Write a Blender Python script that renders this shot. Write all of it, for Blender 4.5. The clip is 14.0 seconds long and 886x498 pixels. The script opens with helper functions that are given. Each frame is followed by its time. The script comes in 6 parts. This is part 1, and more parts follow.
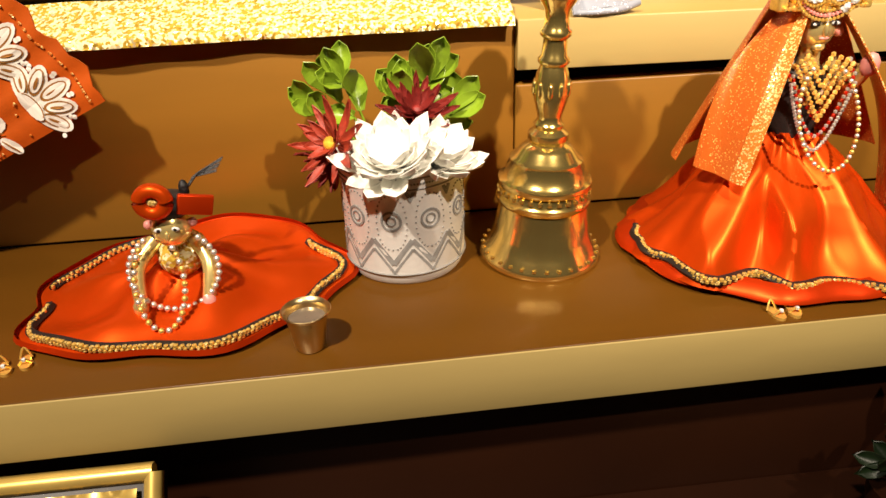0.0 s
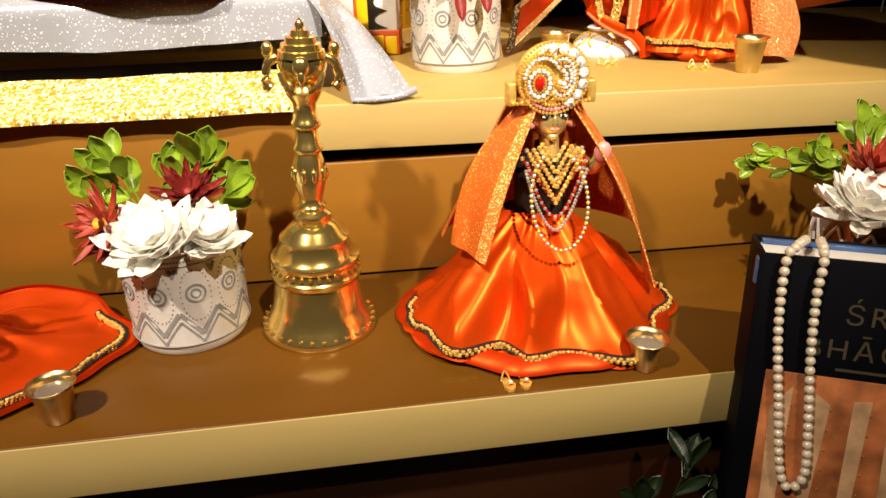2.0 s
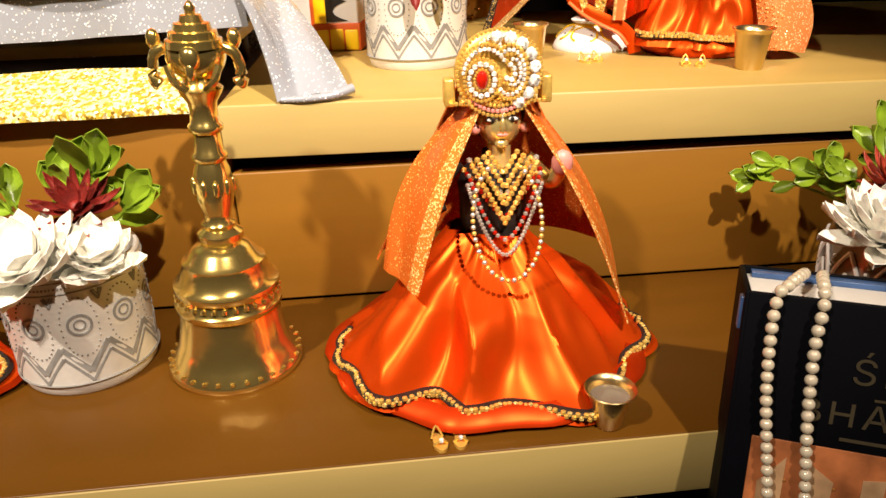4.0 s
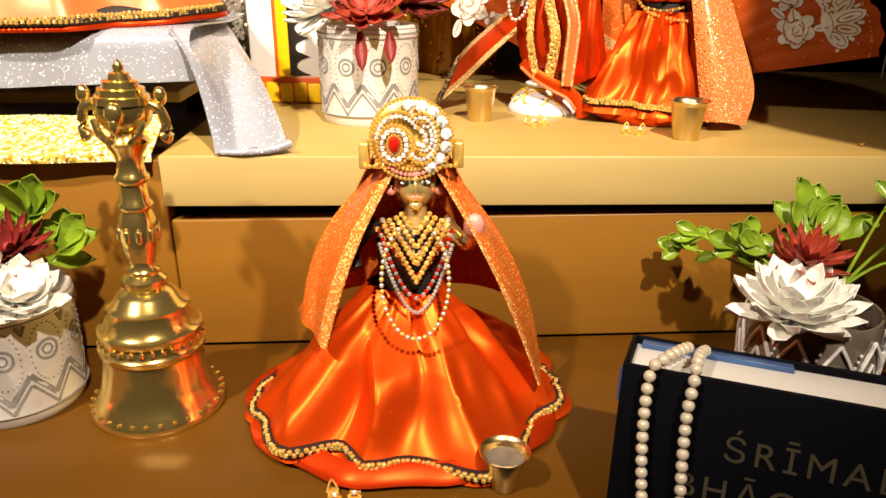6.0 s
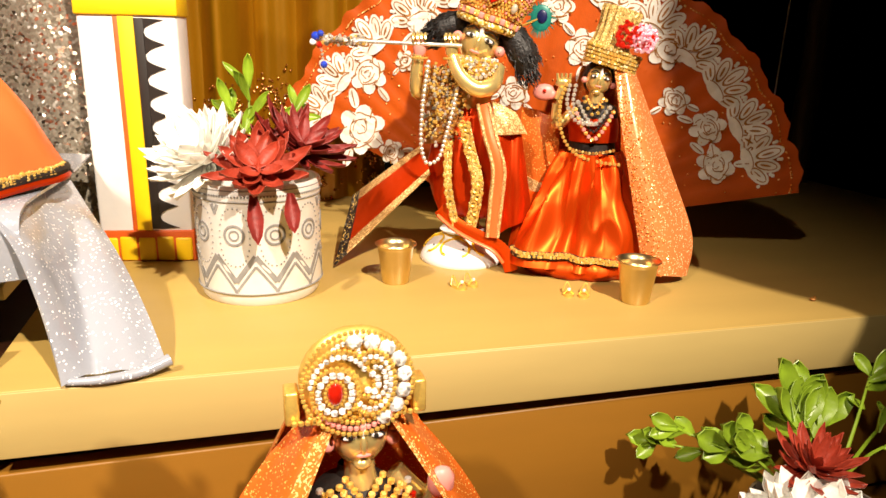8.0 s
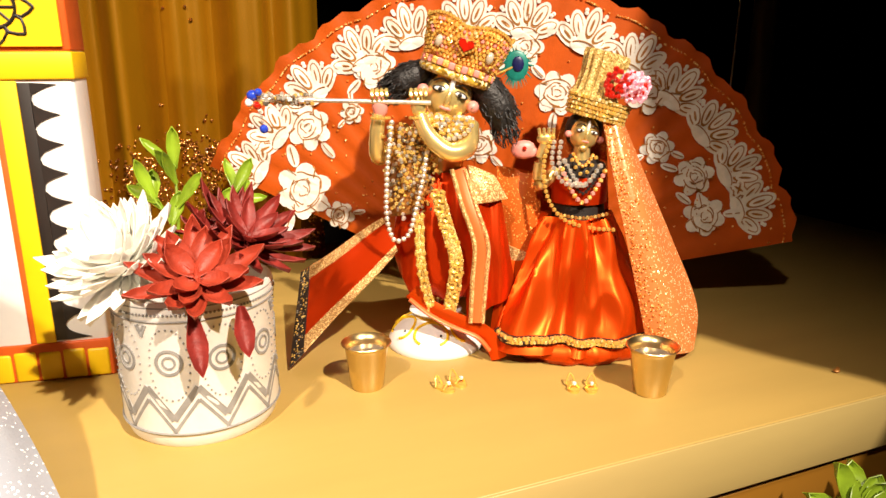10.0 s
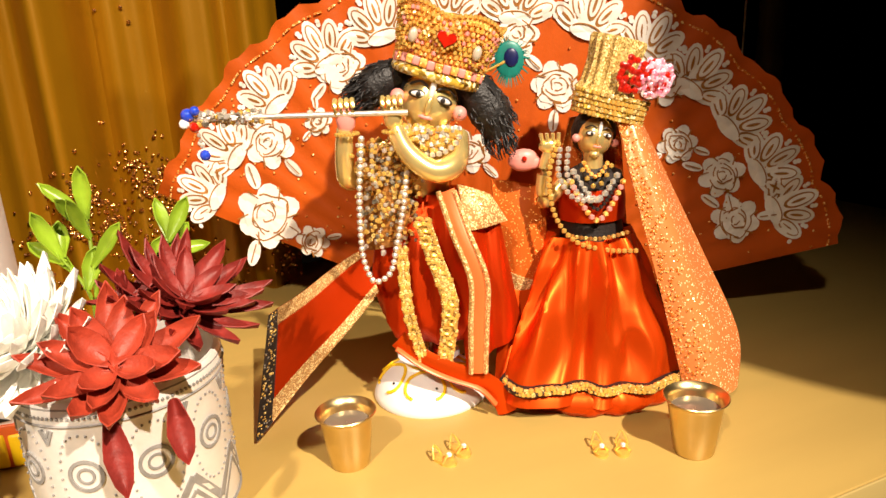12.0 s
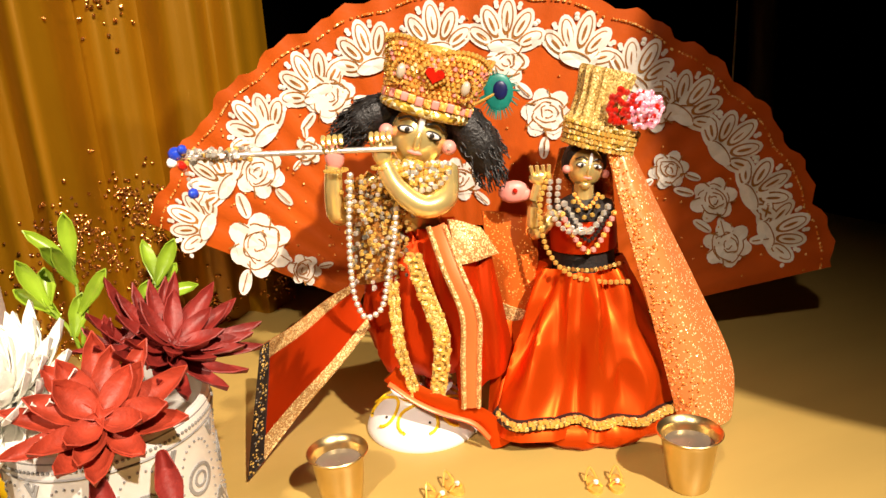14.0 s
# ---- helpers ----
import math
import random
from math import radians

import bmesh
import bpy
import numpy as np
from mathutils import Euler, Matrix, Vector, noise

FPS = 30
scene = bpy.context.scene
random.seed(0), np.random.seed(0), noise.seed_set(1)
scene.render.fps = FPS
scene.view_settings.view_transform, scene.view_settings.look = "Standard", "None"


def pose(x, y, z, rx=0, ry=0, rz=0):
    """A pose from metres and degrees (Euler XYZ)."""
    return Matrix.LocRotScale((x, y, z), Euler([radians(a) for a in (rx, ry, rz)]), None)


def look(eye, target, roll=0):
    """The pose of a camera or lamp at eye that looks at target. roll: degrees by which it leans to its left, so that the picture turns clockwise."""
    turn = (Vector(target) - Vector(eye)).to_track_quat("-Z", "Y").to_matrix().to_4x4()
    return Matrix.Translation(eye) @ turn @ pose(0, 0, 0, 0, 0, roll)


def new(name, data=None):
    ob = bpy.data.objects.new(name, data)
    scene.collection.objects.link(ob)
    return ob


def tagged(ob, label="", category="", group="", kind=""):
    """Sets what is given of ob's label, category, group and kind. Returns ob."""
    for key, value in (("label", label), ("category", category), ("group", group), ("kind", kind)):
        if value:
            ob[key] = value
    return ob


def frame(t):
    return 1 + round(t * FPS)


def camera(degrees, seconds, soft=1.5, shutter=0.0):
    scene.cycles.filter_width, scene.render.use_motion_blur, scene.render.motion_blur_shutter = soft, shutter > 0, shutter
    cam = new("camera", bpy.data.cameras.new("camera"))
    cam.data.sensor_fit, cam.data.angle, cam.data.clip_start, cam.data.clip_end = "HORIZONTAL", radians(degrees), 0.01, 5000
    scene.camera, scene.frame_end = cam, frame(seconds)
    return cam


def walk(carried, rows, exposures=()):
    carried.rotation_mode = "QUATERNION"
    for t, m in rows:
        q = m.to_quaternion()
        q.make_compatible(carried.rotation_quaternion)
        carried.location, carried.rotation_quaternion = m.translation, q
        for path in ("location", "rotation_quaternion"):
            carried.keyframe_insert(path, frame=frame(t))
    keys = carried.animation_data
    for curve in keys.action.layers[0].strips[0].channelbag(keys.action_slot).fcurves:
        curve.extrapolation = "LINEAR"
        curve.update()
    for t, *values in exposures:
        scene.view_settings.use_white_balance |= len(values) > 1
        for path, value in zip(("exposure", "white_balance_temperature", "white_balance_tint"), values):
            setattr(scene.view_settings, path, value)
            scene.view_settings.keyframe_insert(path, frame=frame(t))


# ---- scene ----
cam = camera(63.8, 14.0)
PATH = [
    (0, (-0.049, 0.101, 0.242), (0.113, 1.853, -0.708), -2.2),
    (0.5, (-0.009, 0.063, 0.256), (0.207, 1.829, -0.658), -1.5),
    (1, (0.028, 0.041, 0.266), (0.275, 1.828, -0.597), -1.0),
    (1.5, (0.062, 0.043, 0.272), (0.307, 1.841, -0.57), -0.9),
    (2, (0.095, 0.066, 0.269), (0.312, 1.868, -0.57), -1.5),
    (2.5, (0.125, 0.098, 0.257), (0.295, 1.904, -0.586), -2.3),
    (3, (0.141, 0.126, 0.248), (0.302, 1.931, -0.598), -2.3),
    (3.2, (0.146, 0.135, 0.248), (0.307, 1.937, -0.604), -2.3),
    (5.3, (0.195, 0.128, 0.249), (0.278, 1.967, -0.533), -0.3),
    (5.5, (0.205, 0.125, 0.256), (0.276, 1.964, -0.528), -0.3),
    (6, (0.217, 0.123, 0.261), (0.331, 1.984, -0.461), 0.3),
    (6.5, (0.222, 0.134, 0.274), (0.395, 2.008, -0.402), 0.6),
    (7, (0.215, 0.164, 0.279), (0.474, 2.049, -0.339), 0.7),
    (7.5, (0.199, 0.206, 0.293), (0.591, 2.078, -0.293), 1.0),
    (8, (0.182, 0.25, 0.308), (0.716, 2.098, -0.24), 1.2),
    (8.5, (0.169, 0.282, 0.319), (0.824, 2.1, -0.198), 1.3),
    (9, (0.164, 0.304, 0.327), (0.886, 2.1, -0.176), 1.1),
    (9.2, (0.163, 0.311, 0.328), (0.904, 2.104, -0.162), 1.0),
    (11.3, (0.203, 0.41, 0.345), (0.96, 2.169, -0.233), -2.6),
    (11.5, (0.206, 0.415, 0.342), (0.964, 2.176, -0.228), -2.9),
    (12, (0.209, 0.424, 0.342), (0.976, 2.182, -0.223), -3.5),
    (12.5, (0.212, 0.427, 0.345), (0.986, 2.186, -0.212), -3.8),
    (13, (0.214, 0.428, 0.349), (0.989, 2.188, -0.199), -4.0),
    (13.5, (0.215, 0.428, 0.353), (0.992, 2.188, -0.194), -4.1),
    (14, (0.215, 0.428, 0.356), (0.994, 2.186, -0.197), -4.1),
]
walk(cam, [(t, look(eye, target, roll)) for t, eye, target, roll in PATH])

# ---- light ----
world = bpy.data.worlds.new("room_dark")
world.use_nodes = True
world.node_tree.nodes["Background"].inputs[0].default_value = (1.0, 0.72, 0.42, 1)
world.node_tree.nodes["Background"].inputs[1].default_value = 0.014
scene.world = world
scene.view_settings.exposure = 0.0


def spotlight(name, eye, target, watts, radius, cone, colour):
    lamp = bpy.data.lights.new(name, "SPOT")
    lamp.energy, lamp.shadow_soft_size, lamp.color = watts, radius, colour
    lamp.spot_size, lamp.spot_blend = radians(cone), 1.0
    ob = new(name, lamp)
    ob.matrix_world = look(eye, target)
    return ob


spotlight("ceiling_spot", (0.50, -0.55, 1.45), (0.22, 0.86, 0.24), 292.0, 0.022, 41.0, (1.0, 0.83, 0.66))
spotlight("ceiling_spot_left", (-0.60, -0.30, 1.45), (-0.34, 0.58, 0.08), 195.0, 0.035, 67.0, (1.0, 0.83, 0.66))


# ---- materials ----
def material(name, colour, rough=0.5, metal=0.0, vary=0.12, scale=40.0, bump=0.0, bump_scale=300.0, spec=0.5, sheen=0.0, emit=0.0, alpha=1.0, coat=0.0, stretch=(1, 1, 1), relief=0.001):
    m = bpy.data.materials.new(name)
    m.use_nodes = True
    nt = m.node_tree
    b = nt.nodes["Principled BSDF"]
    b.inputs["Roughness"].default_value = rough
    b.inputs["Metallic"].default_value = metal
    b.inputs["Specular IOR Level"].default_value = spec
    b.inputs["Sheen Weight"].default_value = sheen
    b.inputs["Coat Weight"].default_value = coat
    b.inputs["Alpha"].default_value = alpha
    co = nt.nodes.new("ShaderNodeTexCoord")
    mp = nt.nodes.new("ShaderNodeMapping")
    mp.inputs["Scale"].default_value = stretch
    nt.links.new(co.outputs["Object"], mp.inputs["Vector"])
    n = nt.nodes.new("ShaderNodeTexNoise")
    n.inputs["Scale"].default_value, n.inputs["Detail"].default_value = scale, 5
    nt.links.new(mp.outputs["Vector"], n.inputs["Vector"])
    r = nt.nodes.new("ShaderNodeValToRGB")
    r.color_ramp.elements[0].position, r.color_ramp.elements[1].position = 0.3, 0.7
    r.color_ramp.elements[0].color = tuple(max(0, c * (1 - vary)) for c in colour) + (1,)
    r.color_ramp.elements[1].color = tuple(min(1, c * (1 + vary)) for c in colour) + (1,)
    nt.links.new(n.outputs["Fac"], r.inputs["Fac"])
    nt.links.new(r.outputs["Color"], b.inputs["Base Color"])
    if bump:
        n2 = nt.nodes.new("ShaderNodeTexNoise")
        n2.inputs["Scale"].default_value, n2.inputs["Detail"].default_value = bump_scale, 3 if relief < 0.002 else 0.4
        nt.links.new(mp.outputs["Vector"], n2.inputs["Vector"])
        bp = nt.nodes.new("ShaderNodeBump")
        bp.inputs["Strength"].default_value, bp.inputs["Distance"].default_value = bump, relief
        nt.links.new(n2.outputs["Fac"], bp.inputs["Height"])
        nt.links.new(bp.outputs["Normal"], b.inputs["Normal"])
    return m


def glitter(name, colour, flake=900.0, rough=0.25, metal=1.0, tilt=0.9, share=1.0, under=None, foil=True, calm=1.0):
    """Cloth or foil strewn with small flakes that each face their own way; share: how many of the flakes are metal."""
    m = material(name, colour, rough, metal, 0.2, 60)
    nt = m.node_tree
    b = nt.nodes["Principled BSDF"]
    co = nt.nodes.new("ShaderNodeTexCoord")
    v = nt.nodes.new("ShaderNodeTexVoronoi")
    v.inputs["Scale"].default_value = flake
    nt.links.new(co.outputs["Object"], v.inputs["Vector"])
    sub = nt.nodes.new("ShaderNodeVectorMath")
    sub.operation = "SUBTRACT"
    sub.inputs[1].default_value = (0.5, 0.5, 0.5)
    nt.links.new(v.outputs["Color"], sub.inputs[0])
    mul = nt.nodes.new("ShaderNodeVectorMath")
    mul.operation = "SCALE"
    mul.inputs["Scale"].default_value = tilt
    nt.links.new(sub.outputs[0], mul.inputs[0])
    g = nt.nodes.new("ShaderNodeNewGeometry")
    add = nt.nodes.new("ShaderNodeVectorMath")
    nt.links.new(g.outputs["Normal"], add.inputs[0])
    nt.links.new(mul.outputs[0], add.inputs[1])
    nrm = nt.nodes.new("ShaderNodeVectorMath")
    nrm.operation = "NORMALIZE"
    nt.links.new(add.outputs[0], nrm.inputs[0])
    nt.links.new(nrm.outputs[0], b.inputs["Normal"])
    if share < 1.0:
        sep = nt.nodes.new("ShaderNodeSeparateColor")
        nt.links.new(v.outputs["Color"], sep.inputs[0])
        lt = nt.nodes.new("ShaderNodeMath")
        lt.operation = "LESS_THAN"
        lt.inputs[1].default_value = share
        nt.links.new(sep.outputs[0], lt.inputs[0])
        if calm < 1.0:
            amount = nt.nodes.new("ShaderNodeMapRange")
            amount.inputs["To Min"].default_value, amount.inputs["To Max"].default_value = tilt * calm, tilt
            nt.links.new(lt.outputs[0], amount.inputs["Value"])
            nt.links.new(amount.outputs["Result"], mul.inputs["Scale"])
        if foil:
            nt.links.new(lt.outputs[0], b.inputs["Metallic"])
        else:
            b.inputs["Metallic"].default_value = 0.12
        mix = nt.nodes.new("ShaderNodeMix")
        mix.data_type = "RGBA"
        mix.inputs["A"].default_value = (*(under or colour), 1)
        mix.inputs["B"].default_value = (*colour, 1)
        nt.links.new(lt.outputs[0], mix.inputs["Factor"])
        nt.links.new(mix.outputs["Result"], b.inputs["Base Color"])
    return m


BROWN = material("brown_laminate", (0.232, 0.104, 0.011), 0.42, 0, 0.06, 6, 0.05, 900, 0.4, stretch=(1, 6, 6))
# Brown laminate of the lower shelf, darkened for the light's falloff there
SHELF = material("shelf_laminate_dimmed", (0.112, 0.045, 0.0045), 0.30, 0, 0.06, 6, 0.05, 900, 0.22, stretch=(1, 6, 6))
TAN = material("tan_laminate", (0.425, 0.29, 0.082), 0.38, 0, 0.05, 5, 0.05, 900, 0.4, stretch=(1, 6, 6))
EDGE = material("tan_edge_band", (0.44, 0.33, 0.12), 0.4, 0, 0.05, 8, 0.04, 900, 0.4, stretch=(1, 5, 5))
# Brown darkened to stand for the weak light low on the altar
DARK = material("brown_panel_shaded", (0.020, 0.0048, 0.0006), 0.5, 0, 0.15, 8, 0.05, 700, 0.3)
# Near-black for painted recess shade, the dark back wall and the unseen light blocker
BLACK = material("plain_black", (0.004, 0.003, 0.0025), 1.0, 0, 0.3, 10, spec=0.0)
PLASTER = material("room_plaster", (0.09, 0.07, 0.05), 0.9, 0, 0.1, 5, 0.1, 120)
CARPET = material("room_floor", (0.06, 0.04, 0.025), 0.9, 0, 0.2, 20, 0.3, 400)
BRASS = material("polished_brass", (0.98, 0.70, 0.22), 0.17, 0.94, 0.1, 30, 0.08, 160)
SOFTBRASS = material("satin_brass", (0.72, 0.55, 0.27), 0.3, 1.0, 0.08, 60, 0.06, 500)
GOLDSKIN = material("cast_gold", (0.96, 0.71, 0.27), 0.26, 0.70, 0.14, 90, 0.06, 300)
GILT = material("gold_foil_quilt", (0.80, 0.56, 0.15), 0.32, 0.6, 0.12, 40)
WHITEPOT = material("white_glazed_clay", (0.74, 0.72, 0.68), 0.5, 0, 0.05, 120, 0.15, 300)
GREYLINE = material("grey_glaze_line", (0.24, 0.235, 0.225), 0.55, 0, 0.15, 200)
GREYGLASS = material("smoked_grey_glass", (0.16, 0.13, 0.10), 0.15, 0, 0.15, 60, coat=0.4)
PAPERW = material("paper_white", (0.72, 0.70, 0.66), 0.6, 0, 0.05, 90)
PETALW = material("white_petal", (0.90, 0.89, 0.82), 0.6, 0, 0.06, 200, 0.3, 500)
PETALR = material("dark_red_petal", (0.20, 0.015, 0.010), 0.55, 0, 0.3, 150, 0.3, 500)
PETALB = material("brick_red_petal", (0.33, 0.036, 0.014), 0.55, 0, 0.25, 150, 0.3, 500)
POLLEN = material("yellow_pollen", (0.75, 0.45, 0.03), 0.8, 0, 0.2, 300, 0.5, 800)
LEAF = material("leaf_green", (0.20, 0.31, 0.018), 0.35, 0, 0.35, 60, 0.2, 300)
# Leaf green darkened to stand for leaves that no lamp reaches
SHADELEAF = material("leaf_shaded", (0.006, 0.015, 0.004), 0.4, 0, 0.35, 60, 0.2, 300)
SATIN = material("orange_red_satin", (0.62, 0.060, 0.003), 0.36, 0.55, 0.14, 14, 0.55, 30, 0.10, stretch=(1, 1, 0.5), relief=0.006)
SATINRED = material("red_satin", (0.55, 0.038, 0.003), 0.36, 0.55, 0.14, 14, 0.55, 42, 0.10, stretch=(1, 1, 0.5), relief=0.005)
CORAL = material("coral_satin", (0.82, 0.16, 0.04), 0.36, 0.15, 0.08, 25, 1.0, 22, 0.5, stretch=(1, 1, 0.5), relief=0.008)
TULLE = glitter("orange_tulle", (1.0, 0.55, 0.14), 1500, 0.28, 1.0, 0.9, 0.07, (0.62, 0.125, 0.016), False, 0.10)
TULLEGOLD = glitter("gold_dust_tulle", (1.0, 0.74, 0.28), 1200, 0.22, 1.0, 0.9, 0.30, (0.68, 0.20, 0.03), False, 0.25)
PEACH = glitter("peach_tulle", (1.0, 0.76, 0.40), 1500, 0.25, 1.0, 0.8, 0.06, (0.74, 0.225, 0.065), False, 0.06)
PALEGOLD = glitter("pale_gold_ribbon", (1.0, 0.74, 0.34), 1400, 0.35, 1.0, 0.7, 0.35, (0.52, 0.27, 0.09), False, 0.3)
GOLDGLIT = glitter("gold_glitter", (1.0, 0.90, 0.50), 520, 0.22, 1.0, 1.1, 0.5, (0.62, 0.40, 0.05), False)
SILVERGLIT = glitter("silver_glitter_cloth", (0.95, 0.96, 1.0), 1150, 0.18, 1.0, 0.8, 0.05, (0.34, 0.365, 0.42), False, 0.14)
GREYSEQ = glitter("grey_sequin_cloth", (0.75, 0.68, 0.52), 500, 0.3, 1.0, 0.8, 0.2, (0.20, 0.18, 0.14))
TRIM = glitter("gold_braid", (0.85, 0.62, 0.22), 1500, 0.35, 1.0, 0.9, 0.5, (0.42, 0.26, 0.06), False)
BLACKTRIM = material("black_ribbon", (0.015, 0.010, 0.008), 0.6, 0, 0.3, 200, 0.3, 900)
BEADGOLD = material("gold_bead", (0.95, 0.60, 0.14), 0.36, 0.6, 0.15, 400)
BEADSILVER = material("silver_bead", (0.88, 0.84, 0.76), 0.32, 0.72, 0.15, 400)
PEARL = material("pearl", (0.58, 0.51, 0.39), 0.18, 0.15, 0.08, 200, coat=0.8)
GEMRED = material("red_gem", (0.45, 0.012, 0.004), 0.06, 0.0, 0.2, 300, coat=1.0)
GEMCLEAR = glitter("clear_rhinestone", (1.0, 0.98, 0.95), 600, 0.10, 1.0, 0.9, 0.45, (0.70, 0.69, 0.66), False)
GEMPINK = glitter("pink_sequin", (0.95, 0.55, 0.68), 700, 0.2, 1.0, 0.9, 0.5, (0.70, 0.22, 0.32), False)
GEMBLUE = material("blue_bead", (0.02, 0.06, 0.55), 0.1, 0, 0.2, 300, coat=1.0)
AMBERGEM = glitter("amber_crystal", (1.0, 0.62, 0.18), 700, 0.18, 1.0, 0.9, 0.45, (0.82, 0.36, 0.06), False)
HAIR = material("black_hair", (0.010, 0.009, 0.009), 0.5, 0, 0.4, 300, 0.8, 500)
PINK = material("pink_enamel", (0.75, 0.28, 0.24), 0.4, 0, 0.1, 80)
FANRED = material("fan_red_cloth", (0.46, 0.078, 0.006), 0.45, 0, 0.16, 30, 0.15, 400, 0.25)
FANWHITE = material("fan_white_print", (0.78, 0.74, 0.66), 0.5, 0, 0.06, 200)
FANLINE = material("fan_line_print", (0.40, 0.17, 0.035), 0.4, 0.3, 0.2, 200)
YELLOW = material("yellow_paint", (0.82, 0.52, 0.004), 0.45, 0, 0.06, 60, 0.05, 300)
WHITEPAINT = material("white_paint", (0.80, 0.79, 0.77), 0.5, 0, 0.04, 60, 0.05, 300)
REDPAINT = material("orange_red_paint", (0.62, 0.10, 0.010), 0.5, 0, 0.1, 80)
BLACKPAINT = material("black_paint", (0.014, 0.010, 0.008), 0.5, 0, 0.2, 80)
NAVY = material("navy_book_jacket", (0.0016, 0.0017, 0.0030), 0.55, 0, 0.3, 20, 0.03, 500, spec=0.06)
LETTER = material("book_lettering", (0.048, 0.038, 0.022), 0.4, 0, 0.1, 90)
PICTURE = material("jacket_picture", (0.30, 0.10, 0.035), 0.4, 0, 0.55, 45, spec=0.3)
PICTURE2 = material("jacket_picture_pale", (0.42, 0.26, 0.14), 0.4, 0, 0.3, 60, spec=0.3)
PAGES = material("page_block", (0.68, 0.66, 0.62), 0.7, 0, 0.06, 400, 0.3, 900, stretch=(1, 30, 1))
BLUEBIT = material("jacket_blue", (0.04, 0.09, 0.22), 0.3, 0, 0.3, 60)
CURTAIN = material("mustard_satin_curtain", (0.34, 0.155, 0.004), 0.29, 0.45, 0.12, 8, 0.05, 700, 0.6)
SEQUIN = glitter("bronze_sequins", (0.75, 0.36, 0.10), 700, 0.2, 1.0, 1.1, 0.7, (0.15, 0.05, 0.01))
# Cane colour darkened to stand for the shade at the altar's side
BAMBOO = material("bamboo_cane", (0.085, 0.055, 0.018), 0.4, 0, 0.25, 20, 0.2, 200, stretch=(8, 8, 1))
STRING = material("white_string", (0.6, 0.58, 0.52), 0.7, 0, 0.1, 200)
TEAL = material("peacock_teal", (0.01, 0.20, 0.16), 0.4, 0, 0.2, 200)
INDIGO = material("peacock_eye", (0.008, 0.012, 0.09), 0.4, 0, 0.2, 200)


# ---- mesh building ----
from mathutils import noise


